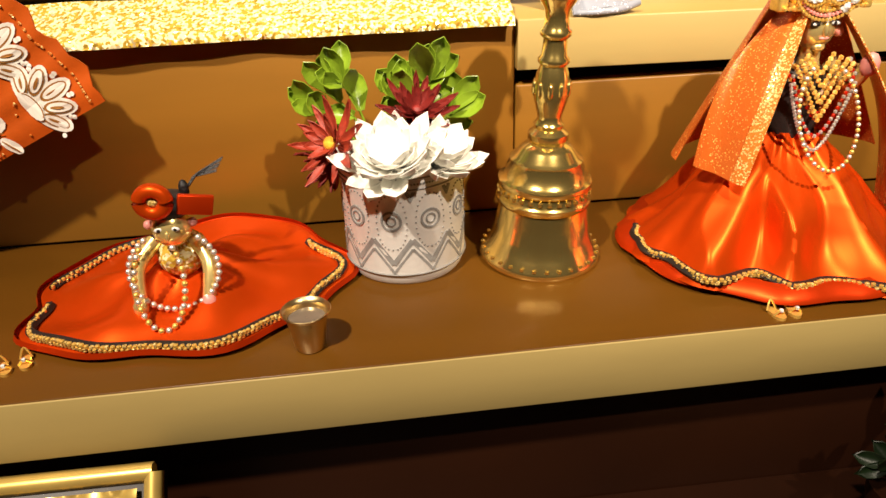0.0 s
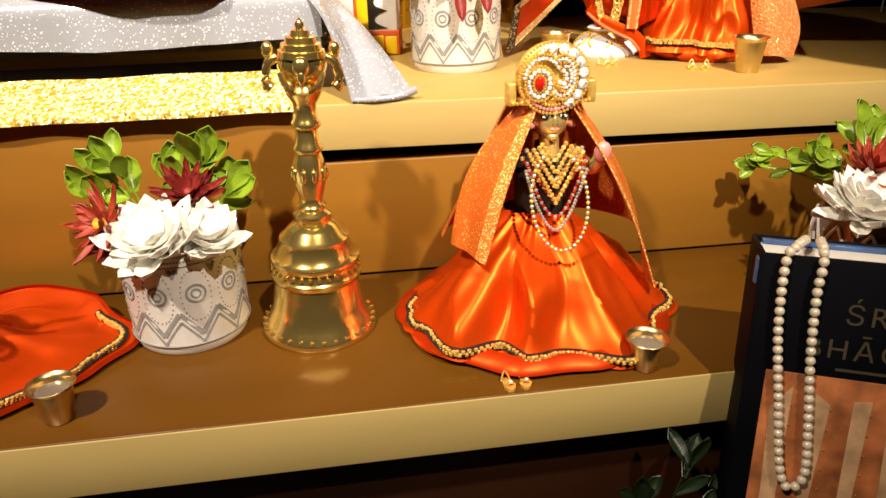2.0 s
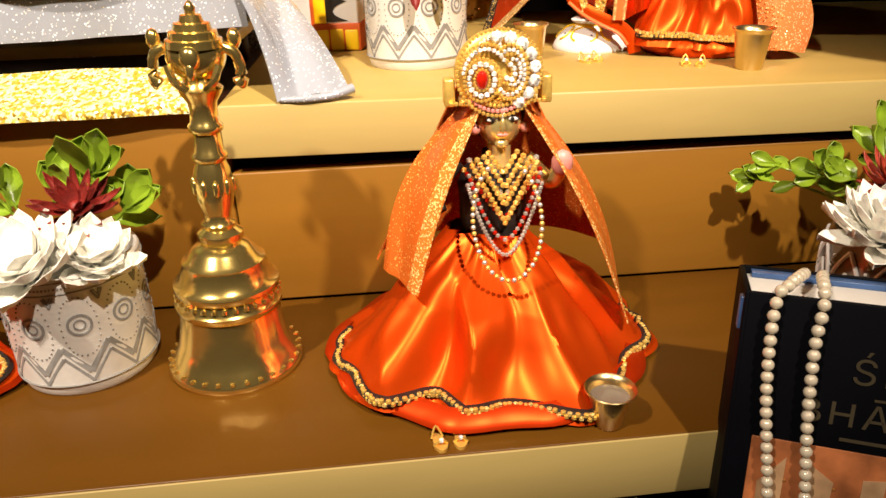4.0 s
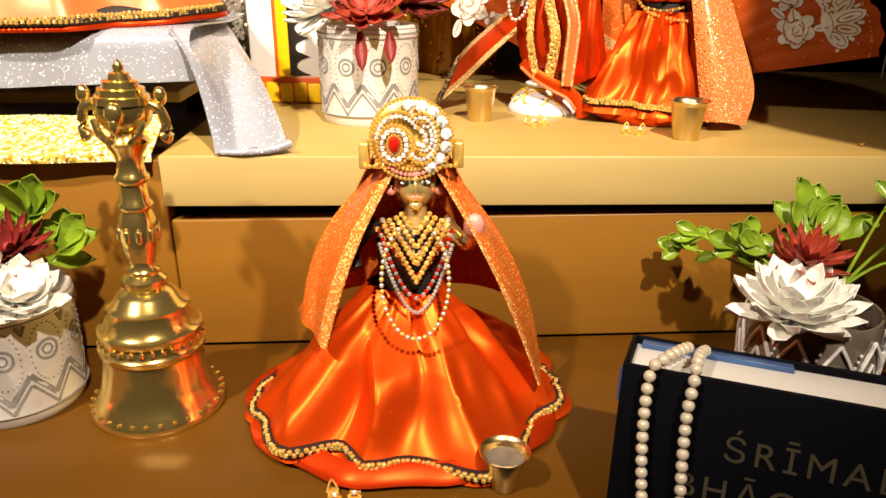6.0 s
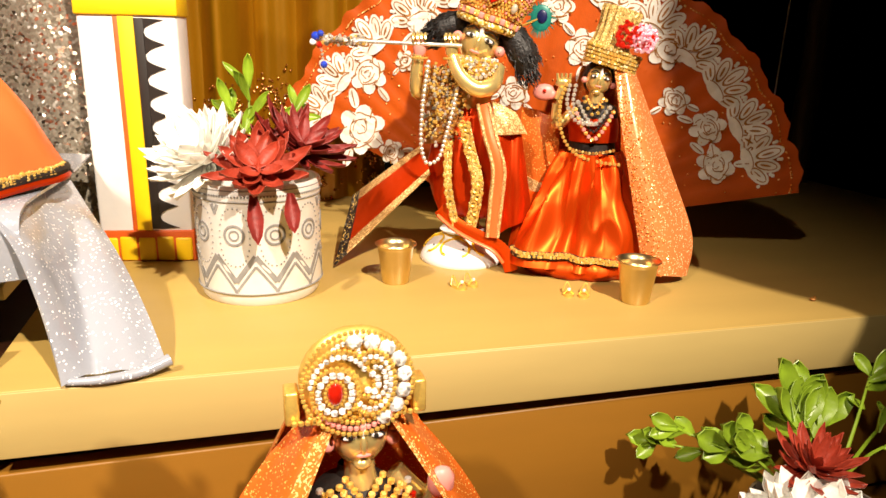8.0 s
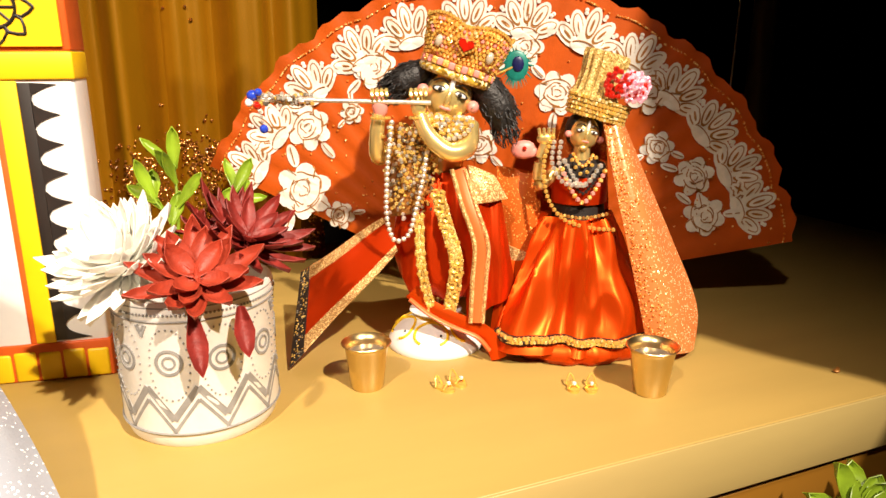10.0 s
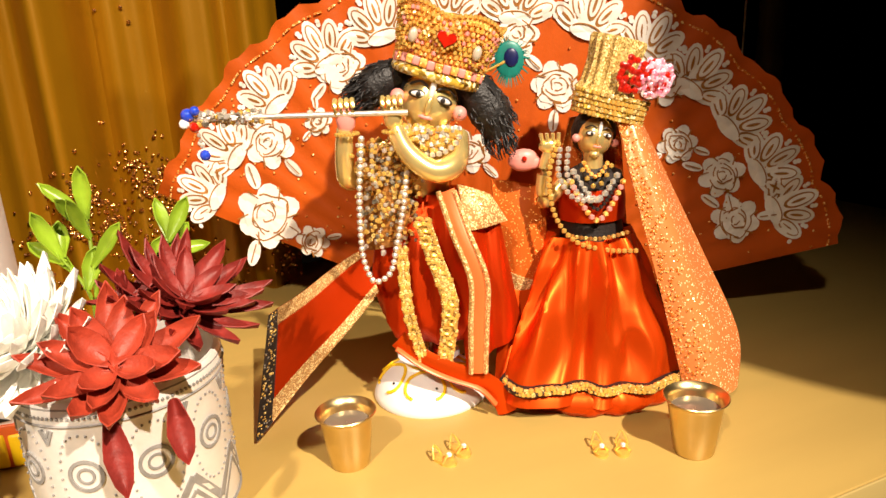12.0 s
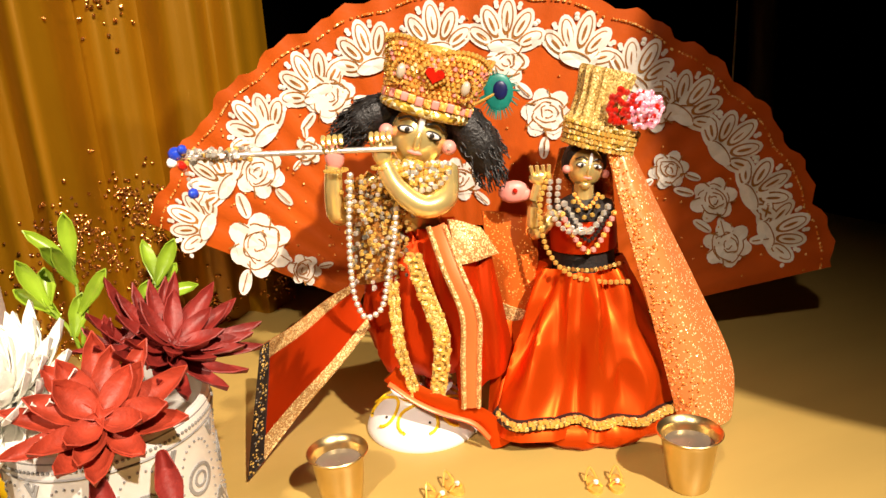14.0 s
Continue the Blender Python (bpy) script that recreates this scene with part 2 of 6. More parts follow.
class Build:
    """Collects faces with materials; ends as one mesh object."""

    def __init__(self):
        self.v, self.f, self.m, self.slots = [], [], [], []

    def slot(self, mat):
        if mat not in self.slots:
            self.slots.append(mat)
        return self.slots.index(mat)

    def add(self, verts, faces, mat):
        k, s = len(self.v), self.slot(mat)
        self.v += [tuple(p) for p in verts]
        self.f += [tuple(i + k for i in f) for f in faces]
        self.m += [s] * len(faces)

    def grid(self, fn, nu, nv, mat, closed=False):
        cols = nu if closed else nu + 1
        vs = [fn(i / nu, j / nv) for j in range(nv + 1) for i in range(cols)]
        fs = [(j * cols + i, j * cols + (i + 1) % cols, (j + 1) * cols + (i + 1) % cols, (j + 1) * cols + i) for j in range(nv) for i in range(nu)]
        self.add(vs, fs, mat)

    def sheet(self, fn, nu, nv, mat, thick=0.0008):
        """A cloth with two faces and a rim."""
        cols, rows = nu + 1, nv + 1
        p = [[Vector(fn(i / nu, j / nv)) for i in range(cols)] for j in range(rows)]
        top, low = [], []
        for j in range(rows):
            for i in range(cols):
                a = p[j][min(i + 1, nu)] - p[j][max(i - 1, 0)]
                b = p[min(j + 1, nv)][i] - p[max(j - 1, 0)][i]
                n = a.cross(b)
                n = n.normalized() if n.length > 1e-12 else Vector((0, 0, 1))
                top.append(p[j][i] + n * thick / 2)
                low.append(p[j][i] - n * thick / 2)
        k = cols * rows
        fs = []
        for j in range(nv):
            for i in range(nu):
                q = (j * cols + i, j * cols + i + 1, (j + 1) * cols + i + 1, (j + 1) * cols + i)
                fs += [q, tuple(x + k for x in reversed(q))]
        rim = [i for i in range(cols)] + [j * cols + nu for j in range(1, rows)] + [nv * cols + i for i in range(nu - 1, -1, -1)] + [j * cols for j in range(nv - 1, 0, -1)]
        for a, b in zip(rim, rim[1:] + rim[:1]):
            fs.append((b, a, a + k, b + k))
        self.add(top + low, fs, mat)

    def lathe(self, profile, mat, at=(0, 0, 0), seg=40, wob=None):
        def fn(u, v):
            x = v * (len(profile) - 1)
            r, z = profile[int(round(x))]
            a = u * 2 * math.pi
            if wob:
                r = wob(a, r, z)
            return (at[0] + r * math.cos(a), at[1] + r * math.sin(a), at[2] + z)
        self.grid(fn, seg, len(profile) - 1, mat, True)

    def ball(self, c, r, mat, seg=8, scale=(1, 1, 1), turn=None):
        rings = max(3, seg // 2)
        vs, fs = [], []
        for j in range(1, rings):
            b = math.pi * j / rings
            for i in range(seg):
                a = 2 * math.pi * i / seg
                vs.append(Vector((r * scale[0] * math.sin(b) * math.cos(a), r * scale[1] * math.sin(b) * math.sin(a), r * scale[2] * math.cos(b))))
        n = len(vs)
        vs += [Vector((0, 0, r * scale[2])), Vector((0, 0, -r * scale[2]))]
        for j in range(rings - 2):
            for i in range(seg):
                fs.append((j * seg + i, (j + 1) * seg + i, (j + 1) * seg + (i + 1) % seg, j * seg + (i + 1) % seg))
        for i in range(seg):
            fs.append((n, i, (i + 1) % seg))
            fs.append((n + 1, (rings - 2) * seg + (i + 1) % seg, (rings - 2) * seg + i))
        if turn:
            vs = [turn @ p for p in vs]
        self.add([p + Vector(c) for p in vs], fs, mat)

    def tube(self, pts, r, mat, seg=8, caps=True):
        pts = [Vector(p) for p in pts]
        rs = r if isinstance(r, (list, tuple)) else [r] * len(pts)
        vs, fs = [], []
        for i, p in enumerate(pts):
            d = (pts[min(i + 1, len(pts) - 1)] - pts[max(i - 1, 0)]).normalized()
            a = d.orthogonal() if abs(d.z) > 0.98 else d.cross(Vector((0, 0, 1)))
            a.normalize()
            b = d.cross(a)
            for k in range(seg):
                t = 2 * math.pi * k / seg
                vs.append(p + (a * math.cos(t) + b * math.sin(t)) * rs[i])
        for i in range(len(pts) - 1):
            for k in range(seg):
                fs.append((i * seg + k, i * seg + (k + 1) % seg, (i + 1) * seg + (k + 1) % seg, (i + 1) * seg + k))
        if caps:
            fs.append(tuple(reversed(range(seg))))
            fs.append(tuple((len(pts) - 1) * seg + k for k in range(seg)))
        self.add(vs, fs, mat)

    def beads(self, pts, r, mat, gap=2.0, seg=6, alt=None):
        """Beads along a line of points."""
        pts = [Vector(p) for p in pts]
        left, n = 0.0, 0
        for a, b in zip(pts, pts[1:]):
            d = (b - a).length
            while left <= d:
                self.ball(a + (b - a) * (left / max(d, 1e-9)), r, alt if alt and n % 2 else mat, seg)
                left += r * gap
                n += 1
            left -= d

    def box(self, x0, x1, y0, y1, z0, z1, mat, bevel=0.001, m=None):
        bm = bmesh.new()
        bmesh.ops.create_cube(bm, size=1.0)
        for v in bm.verts:
            v.co = Vector(((x0 + x1) / 2 + v.co.x * (x1 - x0), (y0 + y1) / 2 + v.co.y * (y1 - y0), (z0 + z1) / 2 + v.co.z * (z1 - z0)))
        if bevel:
            bmesh.ops.bevel(bm, geom=bm.edges[:], offset=bevel, segments=2, affect="EDGES", profile=0.5)
        bm.verts.index_update()
        self.add([m @ v.co if m else v.co for v in bm.verts], [tuple(v.index for v in f.verts) for f in bm.faces], mat)
        bm.free()

    def flat(self, outline, y, thick, mat, m):
        """A flat plate: an outline in x, z, thick in y, laid by the pose m."""
        n = len(outline)
        vs = [m @ Vector((x, y, z)) for x, z in outline] + [m @ Vector((x, y + thick, z)) for x, z in outline]
        fs = [tuple(range(n)), tuple(reversed(range(n, 2 * n)))] + [(i, i + n, (i + 1) % n + n, (i + 1) % n) for i in range(n)]
        self.add(vs, fs, mat)

    def move(self, start, m):
        """Lays all points added since start by the pose m."""
        self.v[start:] = [tuple(m @ Vector(p)) for p in self.v[start:]]

    def object(self, name, parent=None, smooth=True, m=None):
        me = bpy.data.meshes.new(name)
        me.from_pydata(self.v, [], self.f)
        for s in self.slots:
            me.materials.append(s)
        me.polygons.foreach_set("material_index", self.m)
        me.polygons.foreach_set("use_smooth", [smooth] * len(self.f))
        bm = bmesh.new()
        bm.from_mesh(me)
        bmesh.ops.recalc_face_normals(bm, faces=bm.faces)
        bm.to_mesh(me)
        bm.free()
        if smooth:
            me.set_sharp_from_angle(angle=radians(50))
        me.update()
        ob = new(name, me)
        if m is not None:
            ob.matrix_world = m
        if parent:
            ob.parent = parent
        return ob


def thing(name, at=(0, 0, 0), label="", category="", group="", kind="", m=None):
    ob = new(name)
    ob.empty_display_size = 0.02
    ob.matrix_world = m if m is not None else pose(*at)
    return tagged(ob, label, category, group, kind)


def smooth(t):
    t = max(0.0, min(1.0, t))
    return t * t * (3 - 2 * t)


def mix(a, b, t):
    return tuple(p + (q - p) * t for p, q in zip(a, b))


def curve(pts, n):
    """n + 1 points on a smooth line through pts."""
    pts = [Vector(p) for p in pts]
    out = []
    for k in range(n + 1):
        x = k / n * (len(pts) - 1)
        i = min(int(x), len(pts) - 2)
        t = x - i
        p0, p1, p2, p3 = pts[max(i - 1, 0)], pts[i], pts[i + 1], pts[min(i + 2, len(pts) - 1)]
        out.append(0.5 * ((2 * p1) + (p2 - p0) * t + (2 * p0 - 5 * p1 + 4 * p2 - p3) * t * t + (3 * p1 - p0 - 3 * p2 + p3) * t ** 3))
    return out


# ---- the large structure ----
Z = 0.1420      # top of the upper board
FRONT, UPFRONT, RISER = 0.4235, 0.594, 0.606


def slab(name, x0, x1, y0, y1, z0, z1, mat, label="", bevel=0.0012):
    b = Build()
    b.box(x0, x1, y0, y1, z0, z1, mat, bevel)
    return tagged(b.object(name), label, kind="structure")


slab("floor", -2.2, 2.2, -2.4, 2.2, -0.80, -0.75, CARPET, "dark floor of the room", 0)
slab("ceiling", -2.2, 2.2, -2.4, 2.2, 1.65, 1.70, PLASTER, "plain plaster ceiling of the room", 0)
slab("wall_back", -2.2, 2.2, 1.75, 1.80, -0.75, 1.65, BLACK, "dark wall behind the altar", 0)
slab("wall_front", -2.2, 2.2, -2.4, -2.35, -0.75, 1.65, PLASTER, "plain plaster wall of the room", 0)
slab("wall_left", -2.2, -2.15, -2.35, 1.75, -0.75, 1.65, PLASTER, "plain plaster wall of the room", 0)
slab("wall_right", 2.15, 2.2, -2.35, 1.75, -0.75, 1.65, PLASTER, "plain plaster wall of the room", 0)

slab("riser_upper", 0.0555, 0.95, RISER, RISER + 0.018, 0.0005, 0.0985, BROWN, "brown laminate riser behind the lower shelf")
# Slab in the shelf's recess, coloured black to stand for its shade
slab("recess_shade_upper", 0.0555, 0.95, RISER + 0.012, RISER + 0.030, 0.0990, 0.1060, BLACK, "recess under the upper shelf, its shade put in as a black strip", 0)
slab("riser_middle", -0.75, 0.0545, RISER, RISER + 0.018, 0.0005, 0.142, BROWN, "brown laminate riser below the gold ribbon")
slab("riser_lower", -0.75, 0.95, FRONT + 0.022, FRONT + 0.040, -0.60, -0.041, DARK, "brown panel below the lower shelf, coloured dark for the shade there")
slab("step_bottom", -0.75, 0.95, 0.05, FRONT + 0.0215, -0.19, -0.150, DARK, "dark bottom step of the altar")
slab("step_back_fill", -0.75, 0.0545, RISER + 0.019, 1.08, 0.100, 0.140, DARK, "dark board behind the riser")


def board(name, x0, x1, y0, y1, z0, z1, top, label, skew=0.0, dip=0.0, level=0.0):
    """A board with an edge band; skew: its front runs back by x, dip: its height falls by x from level."""
    ob = slab(name, x0, x1, y0 + 0.0015, y1, z0, z1, top, label, 0.0008)
    b = Build()
    b.box(x0, x1, y0, y0 + 0.0014, z0 + 0.0004, z1 - 0.0004, EDGE, 0.0005)
    band = b.object("edge_band", ob)
    for me in (ob.data, band.data):
        for v in me.vertices:
            v.co.z += dip * (level - v.co.x)
            if v.co.y < y0 + 0.01:
                v.co.y += skew * v.co.x
    return ob


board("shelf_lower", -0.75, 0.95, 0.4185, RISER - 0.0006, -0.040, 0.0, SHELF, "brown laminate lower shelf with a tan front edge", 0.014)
board("shelf_upper", 0.055, 0.95, 0.5985, 1.08, Z - 0.0355, Z, TAN, "tan laminate upper shelf with a pale front edge", 0.0, 0.0105, 0.47)
board("shelf_pale", -0.75, 0.056, 0.66, 0.80, 0.1715, 0.180, EDGE, "thin pale wooden board behind the gold ribbon")


# ---- gold ribbon, silver cloth ----
def ribbon():
    b = Build()

    def fn(u, v):
        x = -0.62 + 0.672 * u
        w = 0.0012 * math.sin(x * 37) + 0.0008 * math.sin(x * 91)
        if v < 0.12:
            return (x, 0.5945 + w, 0.1435 + v / 0.12 * 0.005)
        t = (v - 0.12) / 0.88
        return (x, 0.5945 + w * (1 - t) + 0.040 * t, 0.1485 + 0.0185 * t + 0.0006 * math.sin(x * 60 + t * 4))
    b.sheet(fn, 160, 14, GOLDGLIT, 0.001)
    return tagged(b.object("glitter_ribbon"), "gold glitter ribbon laid along the middle ledge", "ribbon")


ribbon()


def silver_cloth():
    b = Build()

    def fn(u, v):
        x = -0.55 + 0.625 * u
        fold = 0.0025 * math.sin(x * 55) + 0.0015 * math.sin(x * 130 + 1)
        if v < 0.45:
            t = v / 0.45
            y, z = 0.83 - 0.185 * t, 0.2245 + 0.0015 * math.sin(x * 40 + t * 5)
        else:
            t = (v - 0.45) / 0.55
            a = min(1.0, t / 0.3) * math.pi / 2
            y = 0.645 - 0.012 * math.sin(a) - fold * t
            z = 0.2245 - 0.012 * (1 - math.cos(a)) - max(0, t - 0.3) / 0.7 * 0.024 + 0.002 * math.sin(x * 23) * t
        return (x, y, z)
    b.sheet(fn, 150, 30, SILVERGLIT, 0.0015)

    # the end that falls over the side and turns forward on to the shelf
    def fall(u, v):
        top = Vector((0.062, 0.634 + 0.150 * u, 0.2245))
        mid = Vector((0.082 + 0.026 * u, 0.626 + 0.085 * u, 0.204 - 0.006 * u))
        low = Vector((0.092 + 0.048 * u, 0.600 + 0.008 * u, 0.1475 + 0.003 * u))
        p = top * (1 - v) ** 2 + mid * 2 * v * (1 - v) + low * v * v
        w = smooth(v * 2.5) * (1 - 0.55 * v)
        return (p.x + 0.0045 * math.sin(u * 9 + 0.8) * w, p.y - 0.010 * math.sin(u * 7.5 + 2.4 * v) * w, max(p.z, 0.1470) + 0.0012 * math.sin(u * 13) * v)
    b.sheet(fall, 48, 48, SILVERGLIT, 0.0016)
    # the rolled tip
    b.tube(curve([(0.094, 0.600, 0.1482), (0.110, 0.598, 0.1485), (0.128, 0.600, 0.1495), (0.142, 0.606, 0.1525)], 14), [0.0018 + 0.0014 * k / 14 for k in range(15)], SILVERGLIT, 10)
    return tagged(b.object("silver_cloth"), "silver glitter cloth draped over the low seat", "cloth")


silver_cloth()
b = Build()
b.box(-0.55, 0.060, 0.66, 0.84, 0.2095, 0.2225, DARK, 0.002)
tagged(b.object("low_seat"), "dark low wooden seat under the silver cloth", "seat")
for sx in (-0.50, 0.03):
    leg = Build()
    leg.box(sx - 0.012, sx + 0.012, 0.802, 0.826, 0.1405 if sx < 0 else 0.1405, 0.2094, DARK, 0.002)
    leg.object("leg", bpy.data.objects["low_seat"])


# ---- dolls: one mesh each ----
def hem_trim(b, fn, n=90, r=0.0014, mat=TRIM, back=BLACKTRIM):
    pts = [Vector(fn(k / n)) for k in range(n + 1)]
    b.tube(pts, r * 2.0, back, 6, False)
    for k, p in enumerate(pts[:-1]):
        d = (pts[k + 1] - p)
        steps = max(1, int(d.length / (r * 1.7)))
        for s in range(steps):
            q = p + d * (s / steps)
            o = Vector((random.uniform(-0.4, 0.4), 0, 1 if (k * steps + s) % 2 else -0.6)) * r * random.uniform(0.6, 1.1)
            b.ball(q + o + Vector((0, -r * 1.7, r * 0.4)), r * 1.05, BEADGOLD if (k + s) % 3 else TRIM, 6)


def skirt(b, at, rx, ry, z0, z1, waist, folds, depth, mat, seed=1, sag=0.7, nu=150, nv=26, lip=0.004, shift=(0, 0)):
    """A gathered skirt from waist z1 down to z0; returns the line of its hem."""
    rnd = random.Random(seed)
    ph = [rnd.uniform(0, 6.28) for _ in range(6)]

    waves = [(max(2, round(folds * q)), w, rnd.uniform(0, 6.28), rnd.uniform(-1.6, 1.6)) for q, w in ((0.36, 1.0), (0.64, 0.75), (1.0, 0.55), (1.7, 0.22))]

    def rad(a, t):
        f = 0.6 * sum(w * math.sin(n * a + p + d * t + 0.5 * math.sin(2 * a + ph[1])) for n, w, p, d in waves) / 1.6
        q = Vector((2.1 * math.cos(a) + ph[0], 2.1 * math.sin(a) + ph[1], 1.5 * t + 1.4 * a / 6.283))
        crease = 0.42 - abs(noise.noise(q * 0.95 + Vector((5, 1, 2))))
        f += 1.9 * noise.noise(q * 0.85) + 1.5 * crease + 0.45 * noise.noise(q * 1.9 + Vector((2, 7, 1)))
        return f * depth * (0.26 + 0.74 * math.sin(min(1.0, 0.10 + 0.90 * t) * math.pi * 0.72))

    def fn(u, v):
        a = u * 2 * math.pi
        t = v
        s = t ** sag
        ex, ey = waist + (rx - waist) * s, waist * 0.8 + (ry - waist * 0.8) * s
        d = rad(a, t)
        z = z1 + (z0 - z1) * t + 0.004 * (1 - abs(2 * t - 1)) + lip * math.sin(2 * a + ph[4]) * t
        return (at[0] + shift[0] * t + (ex + d) * math.cos(a), at[1] + shift[1] * t + (ey + d) * math.sin(a), z + at[2])
    b.grid(fn, nu, nv, mat, True)
    return lambda u, v=0.93: fn(u % 1.0, v)


def swag(a, z, b_, drop, n=24, fwd=0.0):
    """A hanging line from a to b_ with the middle drop lower and fwd towards -y."""
    out = []
    for k in range(n + 1):
        t = k / n
        p = mix(a, b_, t)
        h = 4 * t * (1 - t)
        out.append((p[0], p[1] - fwd * h, p[2] - drop * h))
    return out


def face(b, r, tall):
    """A cast gold face about the origin, looking towards -y, with painted eyes and brow mark."""
    b.ball((0, 0, 0), r, GOLDSKIN, 24, (0.95, 0.95, tall))
    b.ball((0, -0.96 * r, -0.06 * r), 0.13 * r, GOLDSKIN, 10, (0.9, 1.0, 2.7))
    b.ball((0, -0.94 * r, -0.42 * r), 0.13 * r, PINK, 10, (1.9, 0.6, 0.6))
    b.ball((0, -0.62 * r, -0.86 * r), 0.28 * r, GOLDSKIN, 12, (1.1, 1.0, 0.8))
    b.ball((0, -0.93 * r, 0.50 * r), 0.13 * r, WHITEPAINT, 10, (0.8, 0.6, 3.2))
    for s in (-1, 1):
        turn = Matrix.Rotation(radians(s * 6), 3, "Y")
        b.ball((s * 0.42 * r, -0.845 * r, 0.22 * r), 0.22 * r, BLACKPAINT, 14, (1.35, 0.40, 0.62), turn)
        b.ball((s * 0.42 * r, -0.880 * r, 0.22 * r), 0.185 * r, WHITEPAINT, 14, (1.25, 0.42, 0.52), turn)
        b.ball((s * 0.40 * r, -0.950 * r, 0.22 * r), 0.085 * r, BLACKPAINT, 10, (1.0, 0.4, 1.1))
        b.tube(curve([(s * 0.16 * r, -0.93 * r, 0.52 * r), (s * 0.45 * r, -0.84 * r, 0.62 * r), (s * 0.74 * r, -0.66 * r, 0.44 * r)], 8), 0.045 * r, BLACKPAINT, 5)


def standing_doll():
    b = Build()
    cx, cy = 0.219, 0.528
    hem = skirt(b, (cx, cy, 0), 0.096, 0.082, 0.004, 0.082, 0.020, 11, 0.0112, SATIN, 4, 1.22, 240, 48, 0.002, (-0.002, -0.006))
    b.lathe([(0.001, 0.001), (0.096, 0.0015), (0.103, 0.004), (0.101, 0.008), (0.090, 0.012)], SATINRED, (cx - 0.002, cy - 0.006, 0), 90, lambda a, r, z: r * (1 - 0.125 * abs(math.sin(a))) + 0.0022 * math.sin(9 * a) * (r > 0.05))
    hem_trim(b, lambda k: Vector(hem(0.46 + 0.58 * k, 0.935)) + Vector((0, -0.0024, 0.0005)), 240, 0.0016)
    # bodice and arms
    b.lathe([(0.018, 0.066), (0.019, 0.080), (0.020, 0.092), (0.020, 0.101), (0.021, 0.111), (0.017, 0.120), (0.007, 0.1245), (0.0062, 0.130)], BLACKTRIM, (cx + 0.003, cy, 0), 28, lambda a, r, z: r * (1 - 0.25 * abs(math.sin(a))))
    b.tube(curve([(cx + 0.022, cy - 0.002, 0.124), (cx + 0.036, cy - 0.006, 0.110), (cx + 0.040, cy - 0.014, 0.122)], 10), 0.005, GOLDSKIN, 8)
    b.tube(curve([(cx - 0.018, cy - 0.002, 0.124), (cx - 0.032, cy - 0.004, 0.106), (cx - 0.030, cy - 0.010, 0.096)], 10), 0.005, BLACKTRIM, 8)
    b.ball((cx + 0.040, cy - 0.016, 0.124), 0.0072, PINK, 10, (0.9, 0.6, 1.1))
    # head
    hx, hy = cx + 0.006, cy - 0.002
    b.lathe([(0.0085, 0.1215), (0.0070, 0.127), (0.0068, 0.137)], GOLDSKIN, (hx, hy - 0.001, 0), 16)
    k0 = len(b.v)
    face(b, 0.0135, 1.15)
    for s in (-1, 1):
        b.ball((s * 0.0142, -0.004, -0.004), 0.0033, PINK, 10)
    b.move(k0, pose(hx, hy - 0.001, 0.1475, 0, 0, 0))
    b.ball((hx, hy + 0.006, 0.151), 0.0165, BLACKTRIM, 18, (1, 0.8, 1.1))
    # crown: a paisley plate ringed with beads
    kx, ky, kz = hx - 0.002, hy - 0.012, 0.1755
    b.ball((kx, ky + 0.006, kz), 0.0235, BEADGOLD, 30, (1.0, 0.30, 0.95))
    b.box(kx - 0.021, kx + 0.021, ky - 0.001, ky + 0.012, 0.1580, 0.1620, BEADGOLD, 0.0015)
    for s in (-1, 1):
        b.box(kx + s * 0.0265 - 0.003, kx + s * 0.0265 + 0.003, ky, ky + 0.011, 0.158, 0.173, BEADGOLD, 0.0012)

    def ring(c, r, ax, tilt=0.0, a0=0.0, a1=6.283, n=40):
        return [(c[0] + r * math.cos(a0 + (a1 - a0) * k / n) * ax, c[1] - 0.001, c[2] + r * math.sin(a0 + (a1 - a0) * k / n)) for k in range(n + 1)]
    fy = ky - 0.0015
    b.beads(ring((kx, fy, kz), 0.0228, 1.0), 0.0012, BEADGOLD, 2.0)
    g = (kx - 0.0095, fy - 0.0012, kz - 0.003)
    b.beads(ring(g, 0.0112, 0.85), 0.0011, BEADGOLD, 2.0)
    b.beads(ring(g, 0.0084, 0.82), 0.0017, GEMCLEAR, 1.9, 7)
    b.beads(ring(g, 0.0056, 0.72), 0.0009, BEADGOLD, 2.0)
    b.ball((g[0], g[1] - 0.001, g[2]), 0.0036, GEMRED, 12, (0.9, 0.6, 1.45))
    c = (kx + 0.0075, fy - 0.001, kz + 0.0005)
    b.beads(ring(c, 0.0095, 0.62, 0, -2.0, 2.0), 0.0011, BEADGOLD, 2.0)
    b.beads(ring(c, 0.0068, 0.55, 0, -2.0, 2.0), 0.0012, GEMCLEAR, 2.0)
    b.beads(ring((c[0] - 0.004, c[1], c[2]), 0.0062, 0.5, 0, -2.0, 2.0), 0.0010, BEADGOLD, 2.0)
    for q, (r, m1) in enumerate(((0.0040, GEMCLEAR), (0.0118, GEMCLEAR), (0.0142, BEADGOLD))):
        b.beads(ring((c[0] - 0.002, c[1] - 0.0004, c[2]), r, 0.66, 0, -2.3, 2.3), 0.0013 if q else 0.0016, m1, 1.95)
    b.beads(ring((g[0] + 0.002, g[1], g[2] + 0.002), 0.0140, 0.85, 0, 0.6, 3.0), 0.0013, GEMCLEAR, 1.95)
